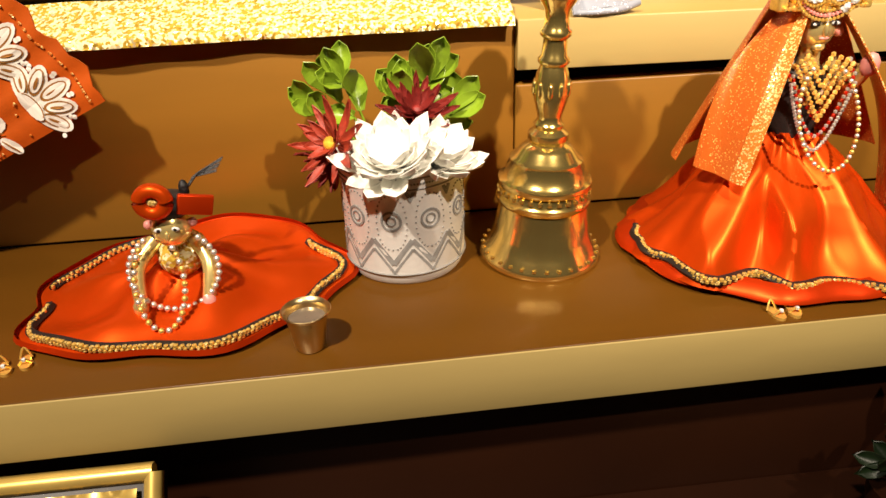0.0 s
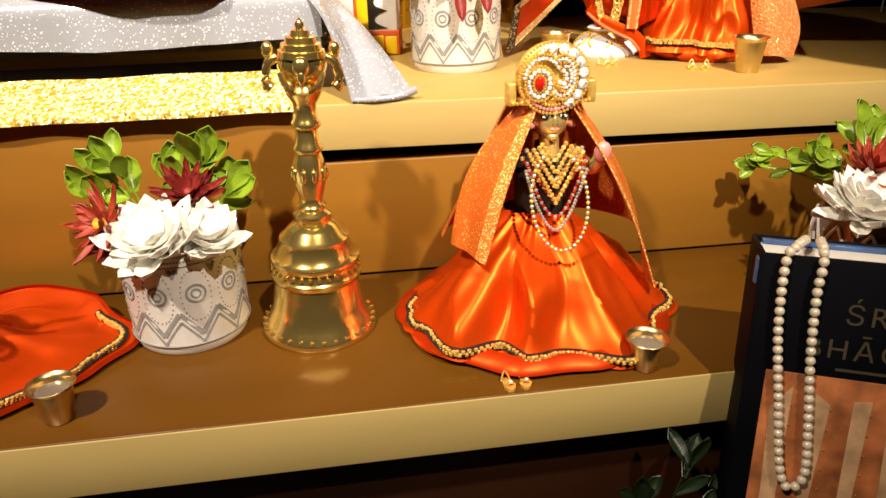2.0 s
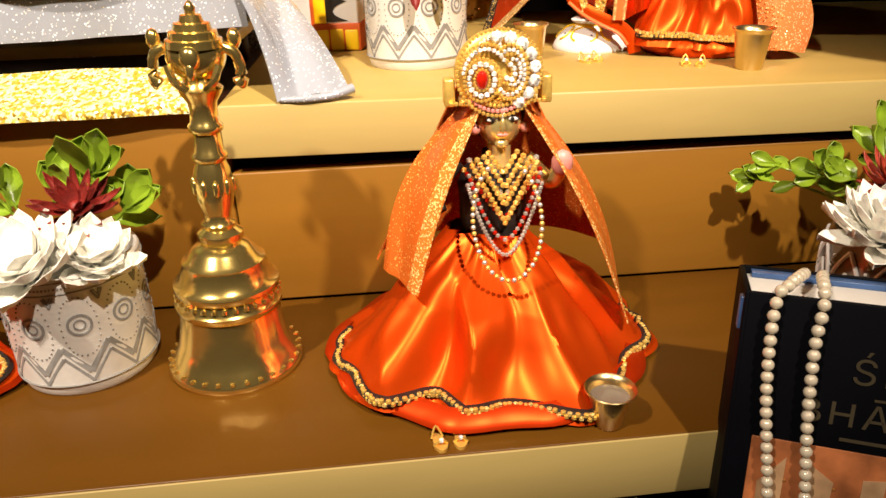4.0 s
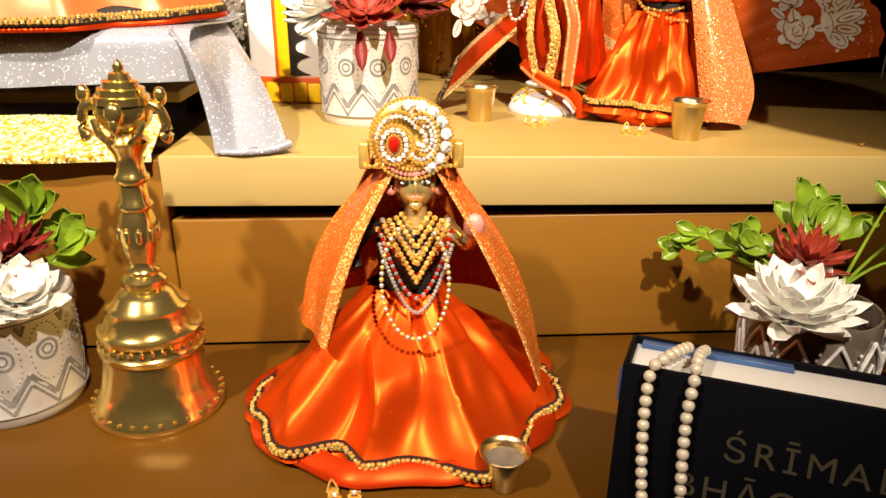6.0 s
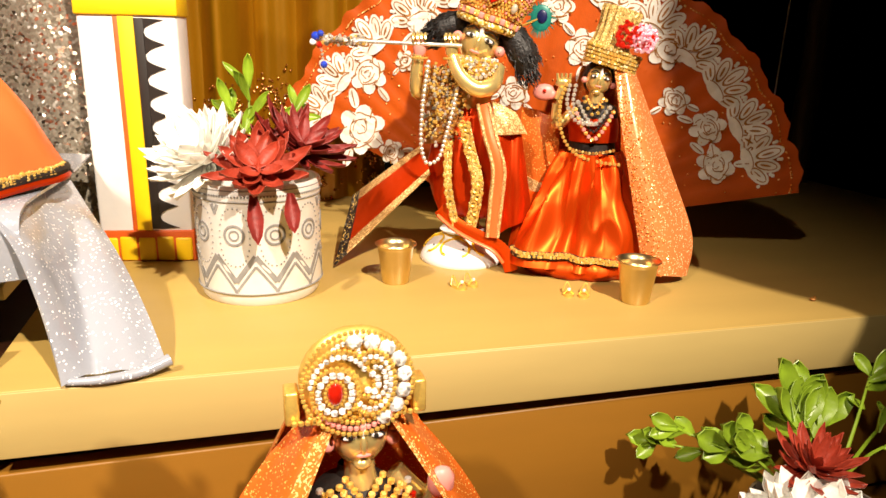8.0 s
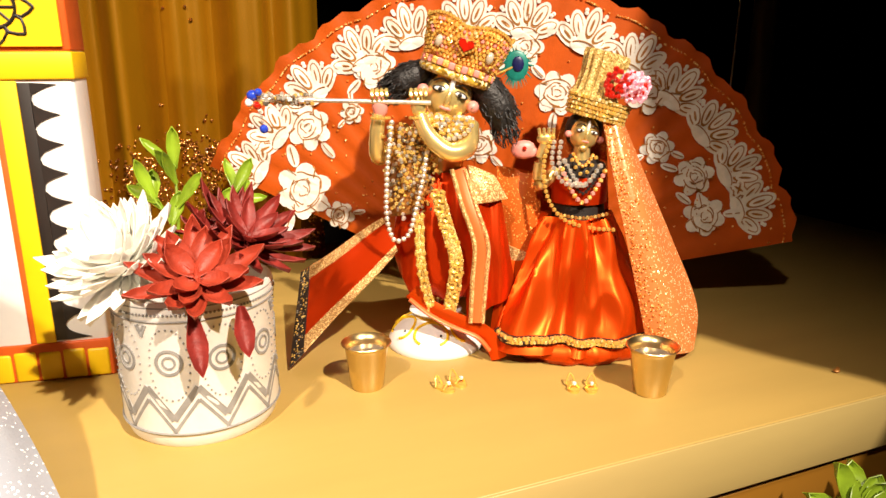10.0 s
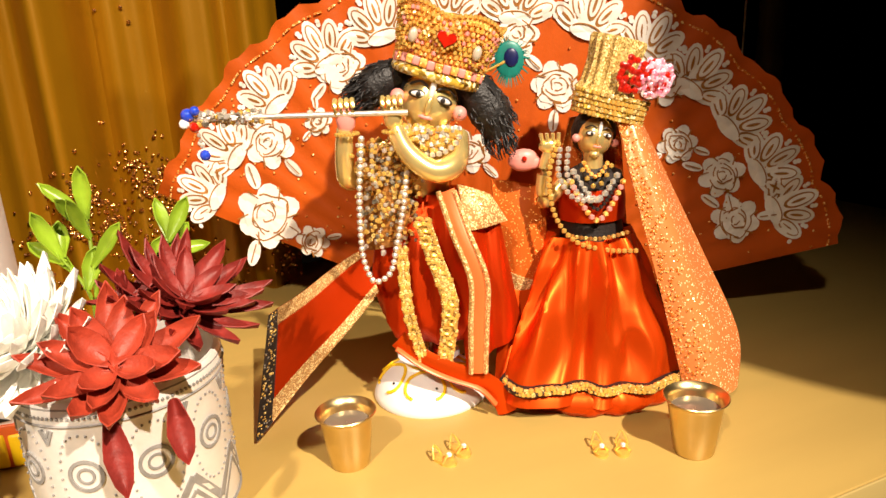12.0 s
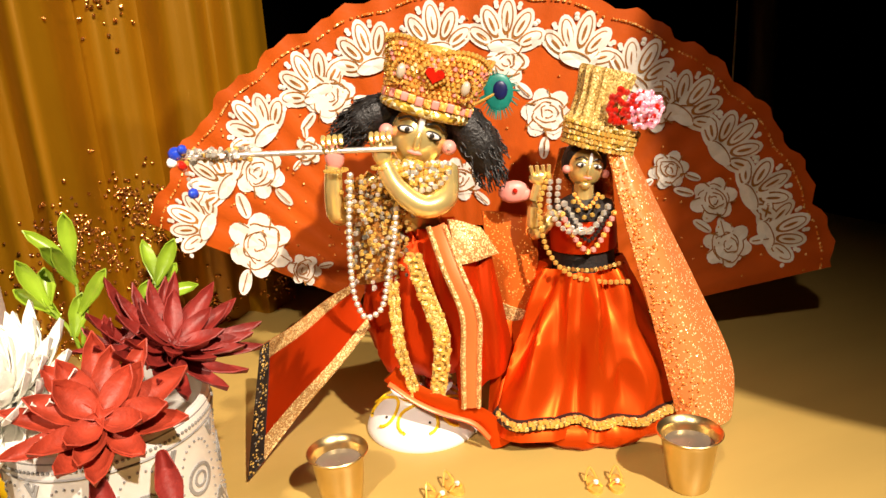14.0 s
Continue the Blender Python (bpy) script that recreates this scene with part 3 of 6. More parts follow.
    b.beads(ring((g[0] + 0.002, g[1], g[2] + 0.002), 0.0166, 0.85, 0, 0.7, 2.9), 0.0011, BEADGOLD, 1.95)
    b.beads(ring((kx, fy, kz - 0.001), 0.0165, 1.0, 0, 3.7, 5.6), 0.0012, BEADGOLD, 1.95)
    b.beads(ring((kx, fy, kz - 0.001), 0.0192, 1.0, 0, 3.6, 5.7), 0.0013, PINK, 1.95)
    for k in range(8):
        a = radians(-58 + 22 * k)
        b.ball((kx + 0.0005 + 0.0188 * math.cos(a), fy - 0.001, kz + 0.0188 * math.sin(a)), 0.0034, GEMCLEAR, 8, (1.1, 0.6, 1.1))
    b.beads([(kx - 0.026, fy, 0.1600), (kx + 0.025, fy, 0.1600)], 0.0014, BEADGOLD, 1.9)
    b.beads(ring((kx - 0.005, fy, kz + 0.012), 0.006, 1.0, 0, 0.2, 2.9), 0.0012, GEMCLEAR, 1.9)
    # necklaces
    ny = cy - 0.0165
    for n, (w, top, drop, m1, m2) in enumerate(((0.008, 0.132, 0.011, AMBERGEM, BEADGOLD), (0.019, 0.129, 0.021, BEADSILVER, BEADGOLD), (0.022, 0.124, 0.030, AMBERGEM, GEMRED), (0.011, 0.131, 0.017, BEADGOLD, AMBERGEM), (0.015, 0.130, 0.026, BEADGOLD, AMBERGEM), (0.018, 0.127, 0.033, AMBERGEM, BEADGOLD), (0.020, 0.122, 0.038, BEADSILVER, GEMRED), (0.021, 0.117, 0.042, BEADSILVER, BEADSILVER))):
        pts = [(hx + w * (2 * k / 24 - 1), ny - 0.0012 * n - 0.004 * (1 - abs(2 * k / 24 - 1)), top - drop * (1 - abs(2 * k / 24 - 1) ** (1.0 if n < 6 else 1.8))) for k in range(25)]
        b.beads(pts, 0.0018 if n < 6 else 0.0014, m1, 1.75, 6, m2)
    long = [(hx - 0.001 + 0.0190 * math.sin(a), ny - 0.009 - 0.026 * (1 + math.cos(a)) / 2, 0.100 - 0.030 * math.cos(a)) for a in [-2.65 + 5.3 * k / 60 for k in range(61)]]
    b.beads(long, 0.0015, BEADSILVER, 2.25, 8, BEADGOLD)
    # veil: from under the crown down both sides, and a gauze behind
    def veil(sx, tip, inner, gold):
        def fn(u, v):
            top = (hx + sx * (0.011 + 0.010 * u), hy - 0.010 + 0.016 * u, 0.158 - 0.004 * u)
            low = mix(inner, tip, u)
            p = mix(top, low, v)
            bow = math.sin(v * math.pi)
            return (p[0] + sx * 0.010 * bow * (0.3 + 0.7 * u), p[1] - 0.010 * bow * (1 - u) + 0.002 * math.sin(u * 9 + v * 3), p[2] + 0.006 * bow)
        b.sheet(fn, 16, 30, TULLE, 0.0010)
        e = 0.30 if sx < 0 else 0.12

        def band(u, v):
            p = fn(u * e, v)
            return (p[0], p[1] - 0.0014, p[2])
        b.sheet(band, 4, 40, gold, 0.0008)
    veil(-1, (cx - 0.064, cy - 0.012, 0.064), (cx - 0.046, cy - 0.046, 0.062), TULLEGOLD)
    veil(1, (cx + 0.090, cy + 0.012, 0.016), (cx + 0.080, cy - 0.032, 0.026), TULLEGOLD)

    def gauze(u, v):
        a = math.pi * u
        r = 0.020 + 0.052 * v
        return (cx + 0.004 - r * math.cos(a), cy + 0.006 + 0.6 * r * math.sin(a) + 0.0015 * math.sin(u * 20), 0.166 - 0.105 * v)
    b.sheet(gauze, 36, 20, TULLE, 0.0008)
    return tagged(b.object("standing_doll"), "gold-faced doll in an orange satin skirt with jewelled crown", "doll")


standing_doll()


def crawling_doll():
    b = Build()
    cx, cy = -0.176, 0.512

    def dress(u, v):
        a = u * 2 * math.pi
        t = v
        r = 0.020 + 0.98 * t
        ex, ey = 0.098 * r, 0.070 * r
        w = 1 + 0.05 * math.sin(5 * a + 1) * t + 0.03 * math.sin(9 * a) * t
        z = 0.030 * (1 - t) ** 1.4 + 0.004 + 0.0035 * math.sin(6 * a + 2 * t) * math.sin(t * math.pi) + 0.003 * math.sin(3 * a + 9 * t) * math.sin(t * math.pi)
        if math.sin(a) > 0:
            z += 0.018 * t * t * math.sin(a) * (0.6 + 0.4 * math.cos(a - 0.7))
        return (cx + ex * w * math.cos(a) + 0.008 * math.sin(a), cy + ey * w * math.sin(a), z)
    b.grid(dress, 130, 26, SATIN, True)
    b.lathe([(0.001, 0.0008), (0.99, 0.001), (1.035, 0.0035), (1.02, 0.007)], SATINRED, (0, 0, 0), 90)
    k = len(b.v) - 4 * 90
    for i in range(k, len(b.v)):
        x, y, z = b.v[i]
        a = math.atan2(y, x)
        r = math.hypot(x, y)
        w = 1 + 0.05 * math.sin(5 * a + 1) + 0.03 * math.sin(9 * a)
        lift = 0.018 * max(0, math.sin(a)) * (0.6 + 0.4 * math.cos(a - 0.7)) if r > 0.5 else 0
        b.v[i] = (cx + 0.098 * w * x + 0.008 * math.sin(a) * min(1, r), cy + 0.070 * w * y, z + lift)
    hem_trim(b, lambda s: Vector(dress((0.52 + 0.56 * s) % 1.0, 0.93)) + Vector((0, 0, 0.0015)), 210, 0.0016)
    hem_trim(b, lambda s: Vector(dress(0.30 + 0.17 * s, 0.93)) + Vector((0, 0, 0.0015)), 50, 0.0015)
    hem_trim(b, lambda s: Vector(dress((0.0 + 0.10 * s) % 1.0, 0.93)) + Vector((0, 0, 0.0015)), 40, 0.0015)
    # body on hands and knees
    b.ball((cx + 0.002, cy - 0.006, 0.036), 0.016, GOLDGLIT, 18, (0.95, 1.1, 0.9))
    hx, hy = cx + 0.004, cy - 0.022
    b.ball((hx, hy, 0.061), 0.0115, GOLDSKIN, 18, (1, 1, 1.05))
    b.ball((hx, hy - 0.0112, 0.0595), 0.0019, GOLDSKIN, 8, (0.8, 1, 2.0))
    for s in (-1, 1):
        b.ball((hx + s * 0.0046, hy - 0.0100, 0.0635), 0.0020, WHITEPAINT, 8, (1.4, 0.4, 0.8))
        b.ball((hx + s * 0.0046, hy - 0.0107, 0.0635), 0.0011, BLACKPAINT, 8, (1.0, 0.4, 1.0))
        b.ball((hx + s * 0.0125, hy - 0.001, 0.0635), 0.0030, PINK, 8)
        b.tube(curve([(cx + s * 0.012, cy - 0.010, 0.046), (cx + s * 0.021, cy - 0.022, 0.036), (cx + s * 0.020, cy - 0.034, 0.018)], 10), [0.0055 - 0.0015 * q / 10 for q in range(11)], GOLDSKIN, 10)
        b.ball((cx + s * 0.020, cy - 0.036, 0.0155), 0.0055, PINK if s > 0 else GOLDSKIN, 10, (0.9, 0.8, 1.1))
        b.tube(curve([(cx + s * 0.010, cy + 0.006, 0.030), (cx + s * 0.018, cy + 0.014, 0.020), (cx + s * 0.022, cy + 0.030, 0.016)], 8), 0.006, SATINRED, 8)
    # turban with a rolled ring, bow and feather
    b.ball((hx, hy + 0.003, 0.0735), 0.0135, BLACKTRIM, 18, (1.05, 1, 0.62))
    ringp = [(hx - 0.004 + 0.0072 * math.cos(a), hy - 0.010, 0.0815 + 0.0068 * math.sin(a)) for a in [2 * math.pi * k / 24 for k in range(25)]]
    b.tube(ringp, 0.0044, SATIN, 10, False)
    b.ball((hx - 0.004, hy - 0.009, 0.0815), 0.0040, TRIM, 10)
    b.box(-0.010, 0.010, -0.002, 0.002, -0.006, 0.006, SATINRED, 0.001, pose(hx + 0.017, hy - 0.004, 0.0755, 0, 15, 20))
    for q in range(26):
        a = random.uniform(-0.3, 0.5)
        b.tube([(hx + 0.010, hy + 0.002, 0.080), (hx + 0.018 + 0.004 * a, hy + 0.004, 0.090 + 0.003 * a), (hx + 0.032 + 0.006 * a, hy + 0.006 + 0.004 * a, 0.094 + 0.010 * a)], [0.0008, 0.0005, 0.0002], HAIR, 4)
    b.ball((hx + 0.011, hy + 0.002, 0.083), 0.0038, HAIR, 10, (0.8, 0.8, 1.6))
    neck = [(cx + 0.002 + 0.026 * math.sin(a), cy - 0.030 - 0.008 * math.cos(a), 0.036 - 0.022 * math.cos(a)) for a in [-2.5 + 5.0 * k / 60 for k in range(61)]]
    b.beads(neck, 0.0020, BEADSILVER, 2.1, 8)
    neck2 = [(cx - 0.004 + 0.014 * math.sin(a), cy - 0.042 - 0.010 * math.cos(a), 0.034 - 0.026 * math.cos(a)) for a in [-2.4 + 4.8 * k / 60 for k in range(61)]]
    b.beads(neck2, 0.0020, BEADGOLD, 2.2, 8, BEADSILVER)
    return tagged(b.object("crawling_doll"), "small gold crawling doll on a spread orange satin dress", "doll")


crawling_doll()


def strip(b, line, width, mat, thick=0.001, rows=24, across=4):
    """A band of cloth along a line of points, lying across it in the picture's plane."""
    pts = curve(line, rows)

    def fn(u, v):
        k = min(rows, int(round(v * rows)))
        d = (pts[min(k + 1, rows)] - pts[max(k - 1, 0)]).normalized()
        side = d.cross(Vector((0, 1, 0))).normalized()
        p = pts[k] + side * width * (u - 0.5)
        return (p.x, p.y - 0.0015 * math.sin(u * math.pi) + 0.0010 * math.sin(v * 11), p.z)
    b.sheet(fn, across, rows, mat, thick)
    return pts


def braid(b, line, width, curls=True):
    """A gold lace braid: a dark tape with two bead rows and small loops between."""
    pts = strip(b, line, width, TRIM, 0.0008, 40)
    n = len(pts)
    for k, p in enumerate(pts):
        d = (pts[min(k + 1, n - 1)] - pts[max(k - 1, 0)]).normalized()
        side = d.cross(Vector((0, 1, 0))).normalized()
        for s in (-1, 1):
            b.ball(p + side * s * width * (0.36 + 0.10 * math.sin(k * 1.3)) + Vector((0, -0.0018, 0)), 0.0013 + 0.0003 * math.sin(k * 2.1), BEADGOLD if k % 3 else TRIM, 6)
        if curls and k % 3 == 0:
            c = p + side * width * (0.15 if k % 2 else -0.15) + Vector((0, -0.0020, 0))
            b.tube([c + Vector((width * 0.24 * math.cos(q), 0, width * 0.24 * math.sin(q))) for q in [6.283 * i / 8 for i in range(9)]], 0.0009, BEADGOLD, 5, False)


def panel(b, p00, p10, p01, p11, mat, bulge=0.004, ripple=0.003, n=5, thick=0.0011):
    """A cloth between four corners: top edge p00-p10, bottom edge p01-p11."""
    def fn(u, v):
        p = mix(mix(p00, p10, u), mix(p01, p11, u), v)
        return (p[0], p[1] - bulge * math.sin(v * math.pi) * math.sin(u * math.pi) + ripple * math.sin(u * n + v * 3), p[2])
    b.sheet(fn, 18, 26, mat, thick)
    return fn


def edging(b, fn, u0, u1, v0, v1, mat, lift=0.0013, n=30):
    b.sheet(lambda u, v: (lambda p: (p[0], p[1] - lift, p[2]))(fn(u0 + (u1 - u0) * u, v0 + (v1 - v0) * v)), n if u1 - u0 > 0.5 else 4, n if v1 - v0 > 0.5 else 4, mat, 0.0012)


def sequin_trim(b, fn, count=90, seed=3):
    """Gold sequins strewn over a trim given by fn(u, v)."""
    rnd = random.Random(seed)
    for k in range(count):
        p = Vector(fn(rnd.random(), rnd.random()))
        b.ball(p + Vector((0, -0.0026, 0)), rnd.uniform(0.0006, 0.0011), rnd.choice((TRIM, BEADGOLD, GREYSEQ)), 5)


def flute_doll():
    b = Build()
    rnd = random.Random(31)
    # legs on the stand
    for s in (-1, 1):
        b.tube([(-0.004 + s * 0.006, 0.002, 0.1695), (-0.003 + s * 0.007, 0.001, 0.195)], 0.0055, GOLDSKIN, 10)
        b.ball((-0.005 + s * 0.0065, -0.006, 0.1725), 0.0055, SATINRED, 10, (0.8, 1.5, 0.6))
    # puffed leg cloth
    b.lathe([(0.018, 0.264), (0.020, 0.258), (0.026, 0.248), (0.031, 0.236), (0.034, 0.222), (0.0350, 0.208), (0.033, 0.195), (0.027, 0.184), (0.018, 0.180), (0.004, 0.182)], SATINRED, (0.002, 0.0, 0), 90,
            lambda a, r, z: r * (1 - 0.22 * abs(math.sin(a))) + 0.0024 * math.sin(7 * a + 40 * z) + 0.0016 * math.sin(12 * a - 60 * z))
    b.lathe([(0.015, 0.256), (0.017, 0.266), (0.020, 0.280), (0.019, 0.289), (0.008, 0.294), (0.007, 0.302)], GOLDSKIN, (-0.004, 0, 0), 28, lambda a, r, z: r * (1 - 0.25 * abs(math.sin(a))))
    # head, hair and crown lean together
    k0 = len(b.v)
    face(b, 0.0160, 1.08)
    for s in (-1, 1):
        b.ball((s * 0.0165, -0.006, -0.001), 0.0040, PINK, 12)
        b.ball((s * 0.0165, -0.0095, -0.001), 0.0012, BEADSILVER, 6)
    b.ball((0, 0.007, 0.004), 0.0175, HAIR, 18, (1.1, 0.8, 1.0))

    def crown(u, v):
        a = u * 2 * math.pi
        r = 0.0212 + 0.0065 * v
        top = 0.029 + 0.0050 * abs(math.sin(a * 2.5 + 0.95)) ** 0.7
        return (r * math.cos(a), 0.002 + 0.85 * r * math.sin(a), 0.0125 + top * v)
    b.grid(crown, 80, 10, AMBERGEM, True)
    b.tube([Vector(crown(k / 48, 0.0)) + Vector((0, 0, 0.0015)) for k in range(49)], 0.0030, GOLDGLIT, 8, False)
    for q in range(17):
        b.box(-0.0019, 0.0019, -0.0012, 0.0012, -0.0022, 0.0022, PINK if q % 2 else AMBERGEM, 0.0006, Matrix.Translation(Vector(crown(0.52 + 0.46 * q / 16, 0.19)) + Vector((0, -0.0012, 0))))
    for row in range(9):
        for q in range(26):
            p = Vector(crown(0.51 + 0.48 * (q + 0.5 * (row % 2)) / 26, 0.31 + 0.073 * row))
            b.ball(p + Vector((0, -0.0008, 0)), rnd.uniform(0.0009, 0.0016), rnd.choice((AMBERGEM, AMBERGEM, AMBERGEM, BEADGOLD, BEADGOLD, BEADGOLD, GOLDGLIT, PINK)), 6)
    b.beads([Vector(crown(0.5 + 0.5 * k / 60, 1.0)) for k in range(61)], 0.0013, BEADGOLD, 1.9)
    f = Vector(crown(0.75, 0.66)) + Vector((0, -0.002, 0))
    heart = [(0.0042 * math.sin(q) ** 3 * 1.15, 0.0042 * (0.8125 * math.cos(q) - 0.3125 * math.cos(2 * q) - 0.125 * math.cos(3 * q) - 0.0625 * math.cos(4 * q))) for q in [6.283 * i / 28 for i in range(28)]]
    b.flat(heart, -0.0016, 0.003, GEMRED, Matrix.Translation(f))
    b.beads([f + Vector((1.35 * x, 0, 1.35 * z)) for x, z in heart + heart[:1]], 0.0011, BEADGOLD, 1.9)
    for du in (-0.115, 0.115):
        c = Vector(crown(0.75 + du, 0.52)) + Vector((0, -0.003, 0))
        b.ball(c, 0.0030, PEARL, 10, (0.8, 0.7, 1.3))
        b.beads([c + Vector((0.0046 * math.cos(q), 0.0006, 0.0060 * math.sin(q))) for q in [6.283 * i / 20 for i in range(21)]], 0.0010, BEADGOLD, 1.9)
    b.move(k0, pose(0.0040, -0.002, 0.3110, 0, 19, 0))
    for path, radii in (([(0.014, 0.004, 0.324), (0.027, 0.003, 0.316), (0.036, 0.003, 0.303), (0.0405, 0.002, 0.290)], (0.007, 0.0105, 0.0115, 0.0070)), ([(-0.006, 0.005, 0.328), (-0.017, 0.003, 0.324), (-0.026, 0.002, 0.319), (-0.032, 0.001, 0.315)], (0.006, 0.0100, 0.0100, 0.0050))):
        line = curve(path, 18)
        rr = [mix((radii[min(2, int(k / 6))],), (radii[min(2, int(k / 6)) + 1],), k / 6 - min(2, int(k / 6)))[0] for k in range(19)]
        b.tube(line, rr, HAIR, 14)
        for k in range(420):
            i = rnd.randint(1, 17)
            o = Vector((rnd.gauss(0, 1), rnd.gauss(0, 0.8), rnd.gauss(0, 1))).normalized() * rr[i]
            d = (line[i + 1] - line[i - 1]).normalized()
            p = line[i] + o * 0.92
            w = Vector((rnd.gauss(0, 0.002), rnd.gauss(0, 0.001), rnd.gauss(0, 0.002)))
            b.tube(curve([p, p + d * 0.004 + o * 0.08 + w * 0.5, p + d * 0.008 + o * 0.10 - w * 0.5], 4), [0.0003, 0.0004, 0.0004, 0.0003, 0.0001], HAIR, 4)
    # peacock feather
    b.tube([(0.030, 0.008, 0.322), (0.046, 0.009, 0.329)], 0.0007, BEADGOLD, 5)
    b.ball((0.0478, 0.010, 0.3295), 0.0098, TEAL, 18, (0.80, 0.15, 1.0))
    b.ball((0.0486, 0.0086, 0.3305), 0.0046, INDIGO, 12, (0.85, 0.2, 1.1))
    for k in range(60):
        q = rnd.uniform(0, 6.28)
        c = Vector((0.0478 + 0.0070 * math.cos(q), 0.0098, 0.3295 + 0.0090 * math.sin(q)))
        b.tube([c, c + Vector((0.0042 * math.cos(q), 0, 0.0046 * math.sin(q) - 0.001))], [0.0004, 0.0001], TEAL, 4)
    # arms raised to the flute
    b.tube(curve([(0.0165, -0.004, 0.292), (0.0150, -0.020, 0.281), (0.0040, -0.027, 0.279), (-0.0080, -0.026, 0.289), (-0.0135, -0.024, 0.301)], 24), [0.0074 - 0.0030 * k / 24 for k in range(25)], GOLDSKIN, 14)
    b.tube(curve([(-0.020, -0.002, 0.290), (-0.034, -0.008, 0.277), (-0.0405, -0.014, 0.275), (-0.0405, -0.019, 0.288), (-0.0385, -0.022, 0.302)], 20), [0.0066 - 0.0024 * k / 20 for k in range(21)], GOLDSKIN, 14)
    for x, palm in ((-0.0140, GOLDSKIN), (-0.0375, PINK)):
        b.ball((x, -0.0235, 0.3065), 0.0058, palm, 12, (0.85, 0.5, 1.25))
        for k in range(4):
            b.tube(curve([(x - 0.0042 + 0.0028 * k, -0.0250, 0.309), (x - 0.0046 + 0.0030 * k, -0.0262, 0.3135), (x - 0.0044 + 0.0028 * k, -0.0235, 0.3165)], 5), 0.00125, GOLDSKIN, 6)
        b.beads([(x + 0.0055 * math.cos(q), -0.0235 + 0.005 * math.sin(q), 0.2995) for q in [6.283 * i / 20 for i in range(21)]], 0.0010, BEADGOLD, 1.9)
    fl0, fl1 = Vector((-0.1150, -0.0215, 0.3112)), Vector((-0.0065, -0.0265, 0.3086))
    b.tube([fl0, fl1], 0.0014, BEADSILVER, 10)
    for k in range(90):
        p = fl0 + (fl1 - fl0) * (0.34 * rnd.random())
        b.ball(p + Vector((rnd.uniform(-1, 1), rnd.uniform(-1, 1), rnd.uniform(-1, 1))) * 0.0036, rnd.uniform(0.0010, 0.0020), rnd.choice((BEADSILVER, BEADSILVER, BEADGOLD, GEMCLEAR, GREYSEQ)), 6)
    b.ball(fl0 + Vector((0, -0.002, 0.002)), 0.0036, GEMBLUE, 10)
    b.ball(fl0 + Vector((0.004, -0.003, 0.004)), 0.0026, GEMBLUE, 8)
    b.ball(fl0 + Vector((0.003, -0.003, -0.004)), 0.0026, GEMRED, 10)
    b.ball(fl0 + Vector((-0.002, -0.003, -0.002)), 0.0026, GEMCLEAR, 10)
    b.beads([fl0 + Vector((0.004, -0.003, -0.005)), fl0 + Vector((0.0055, -0.003, -0.015))], 0.0012, BEADSILVER, 2.4)
    b.ball(fl0 + Vector((0.0060, -0.003, -0.0180)), 0.0029, GEMBLUE, 8)
    # jewelled collar under the chin
    for k in range(230):
        u, v = rnd.random(), rnd.random()
        x = -0.0100 + 0.0290 * u
        half = 0.0145 * (1 - abs(u - 0.48) * 1.5)
        b.ball((x, -0.0185 - 0.004 * rnd.random(), 0.3020 - 0.003 * u - max(0.002, half) * v), 0.0014, rnd.choice((BEADGOLD, BEADGOLD, BEADGOLD, BEADSILVER, GEMCLEAR)), 6)
    b.beads([(0.0040 + 0.0150 * math.sin(a), -0.024, 0.2990 - 0.0125 * math.cos(a)) for a in [-1.45 + 2.9 * k / 40 for k in range(41)]], 0.0017, BEADSILVER, 2.0, 7)
    # chest full of chains
    for k in range(520):
        x = -0.0330 + 0.0260 * rnd.random()
        b.ball((x + 0.003 * rnd.gauss(0, 1), -0.017 - rnd.random() * 0.006, 0.296 - 0.052 * rnd.random() - 0.010 * rnd.random() ** 2), rnd.uniform(0.0009, 0.0016), rnd.choice((BEADGOLD, BEADGOLD, TRIM, GREYSEQ, FANLINE, BEADSILVER)), 5)
    panel(b, (-0.033, -0.012, 0.292), (-0.004, -0.014, 0.290), (-0.034, -0.014, 0.236), (-0.012, -0.020, 0.240), FANLINE, 0.004, 0.001)
    for line in ([(-0.0304, -0.026, 0.297), (-0.0335, -0.030, 0.268), (-0.0344, -0.031, 0.2400), (-0.0310, -0.032, 0.2262), (-0.0270, -0.032, 0.2242), (-0.0205, -0.032, 0.2290), (-0.0165, -0.031, 0.2430), (-0.0115, -0.028, 0.2640), (-0.0091, -0.024, 0.2800)],):
        b.beads(curve(line, 80), 0.0017, BEADSILVER, 2.05, 8)
    for dx, dz in ((0.004, 0.016), (-0.002, 0.030)):
        b.beads(curve([(-0.029 + dx, -0.026, 0.296), (-0.030 + dx, -0.027, 0.262 + dz), (-0.022 + dx, -0.028, 0.244 + dz), (-0.013 + dx, -0.026, 0.262 + dz), (-0.009, -0.024, 0.288)], 50), 0.0013, BEADGOLD, 2.0, 6, BEADSILVER)
    # red folds at the side, pale sash, braids
    panel(b, (0.012, -0.016, 0.266), (0.036, -0.002, 0.256), (0.016, -0.026, 0.166), (0.049, -0.004, 0.182), SATINRED, 0.010, 0.0035, 11)
    panel(b, (0.016, -0.020, 0.270), (0.033, -0.010, 0.262), (0.020, -0.024, 0.246), (0.042, -0.008, 0.246), PALEGOLD, 0.004, 0.001)
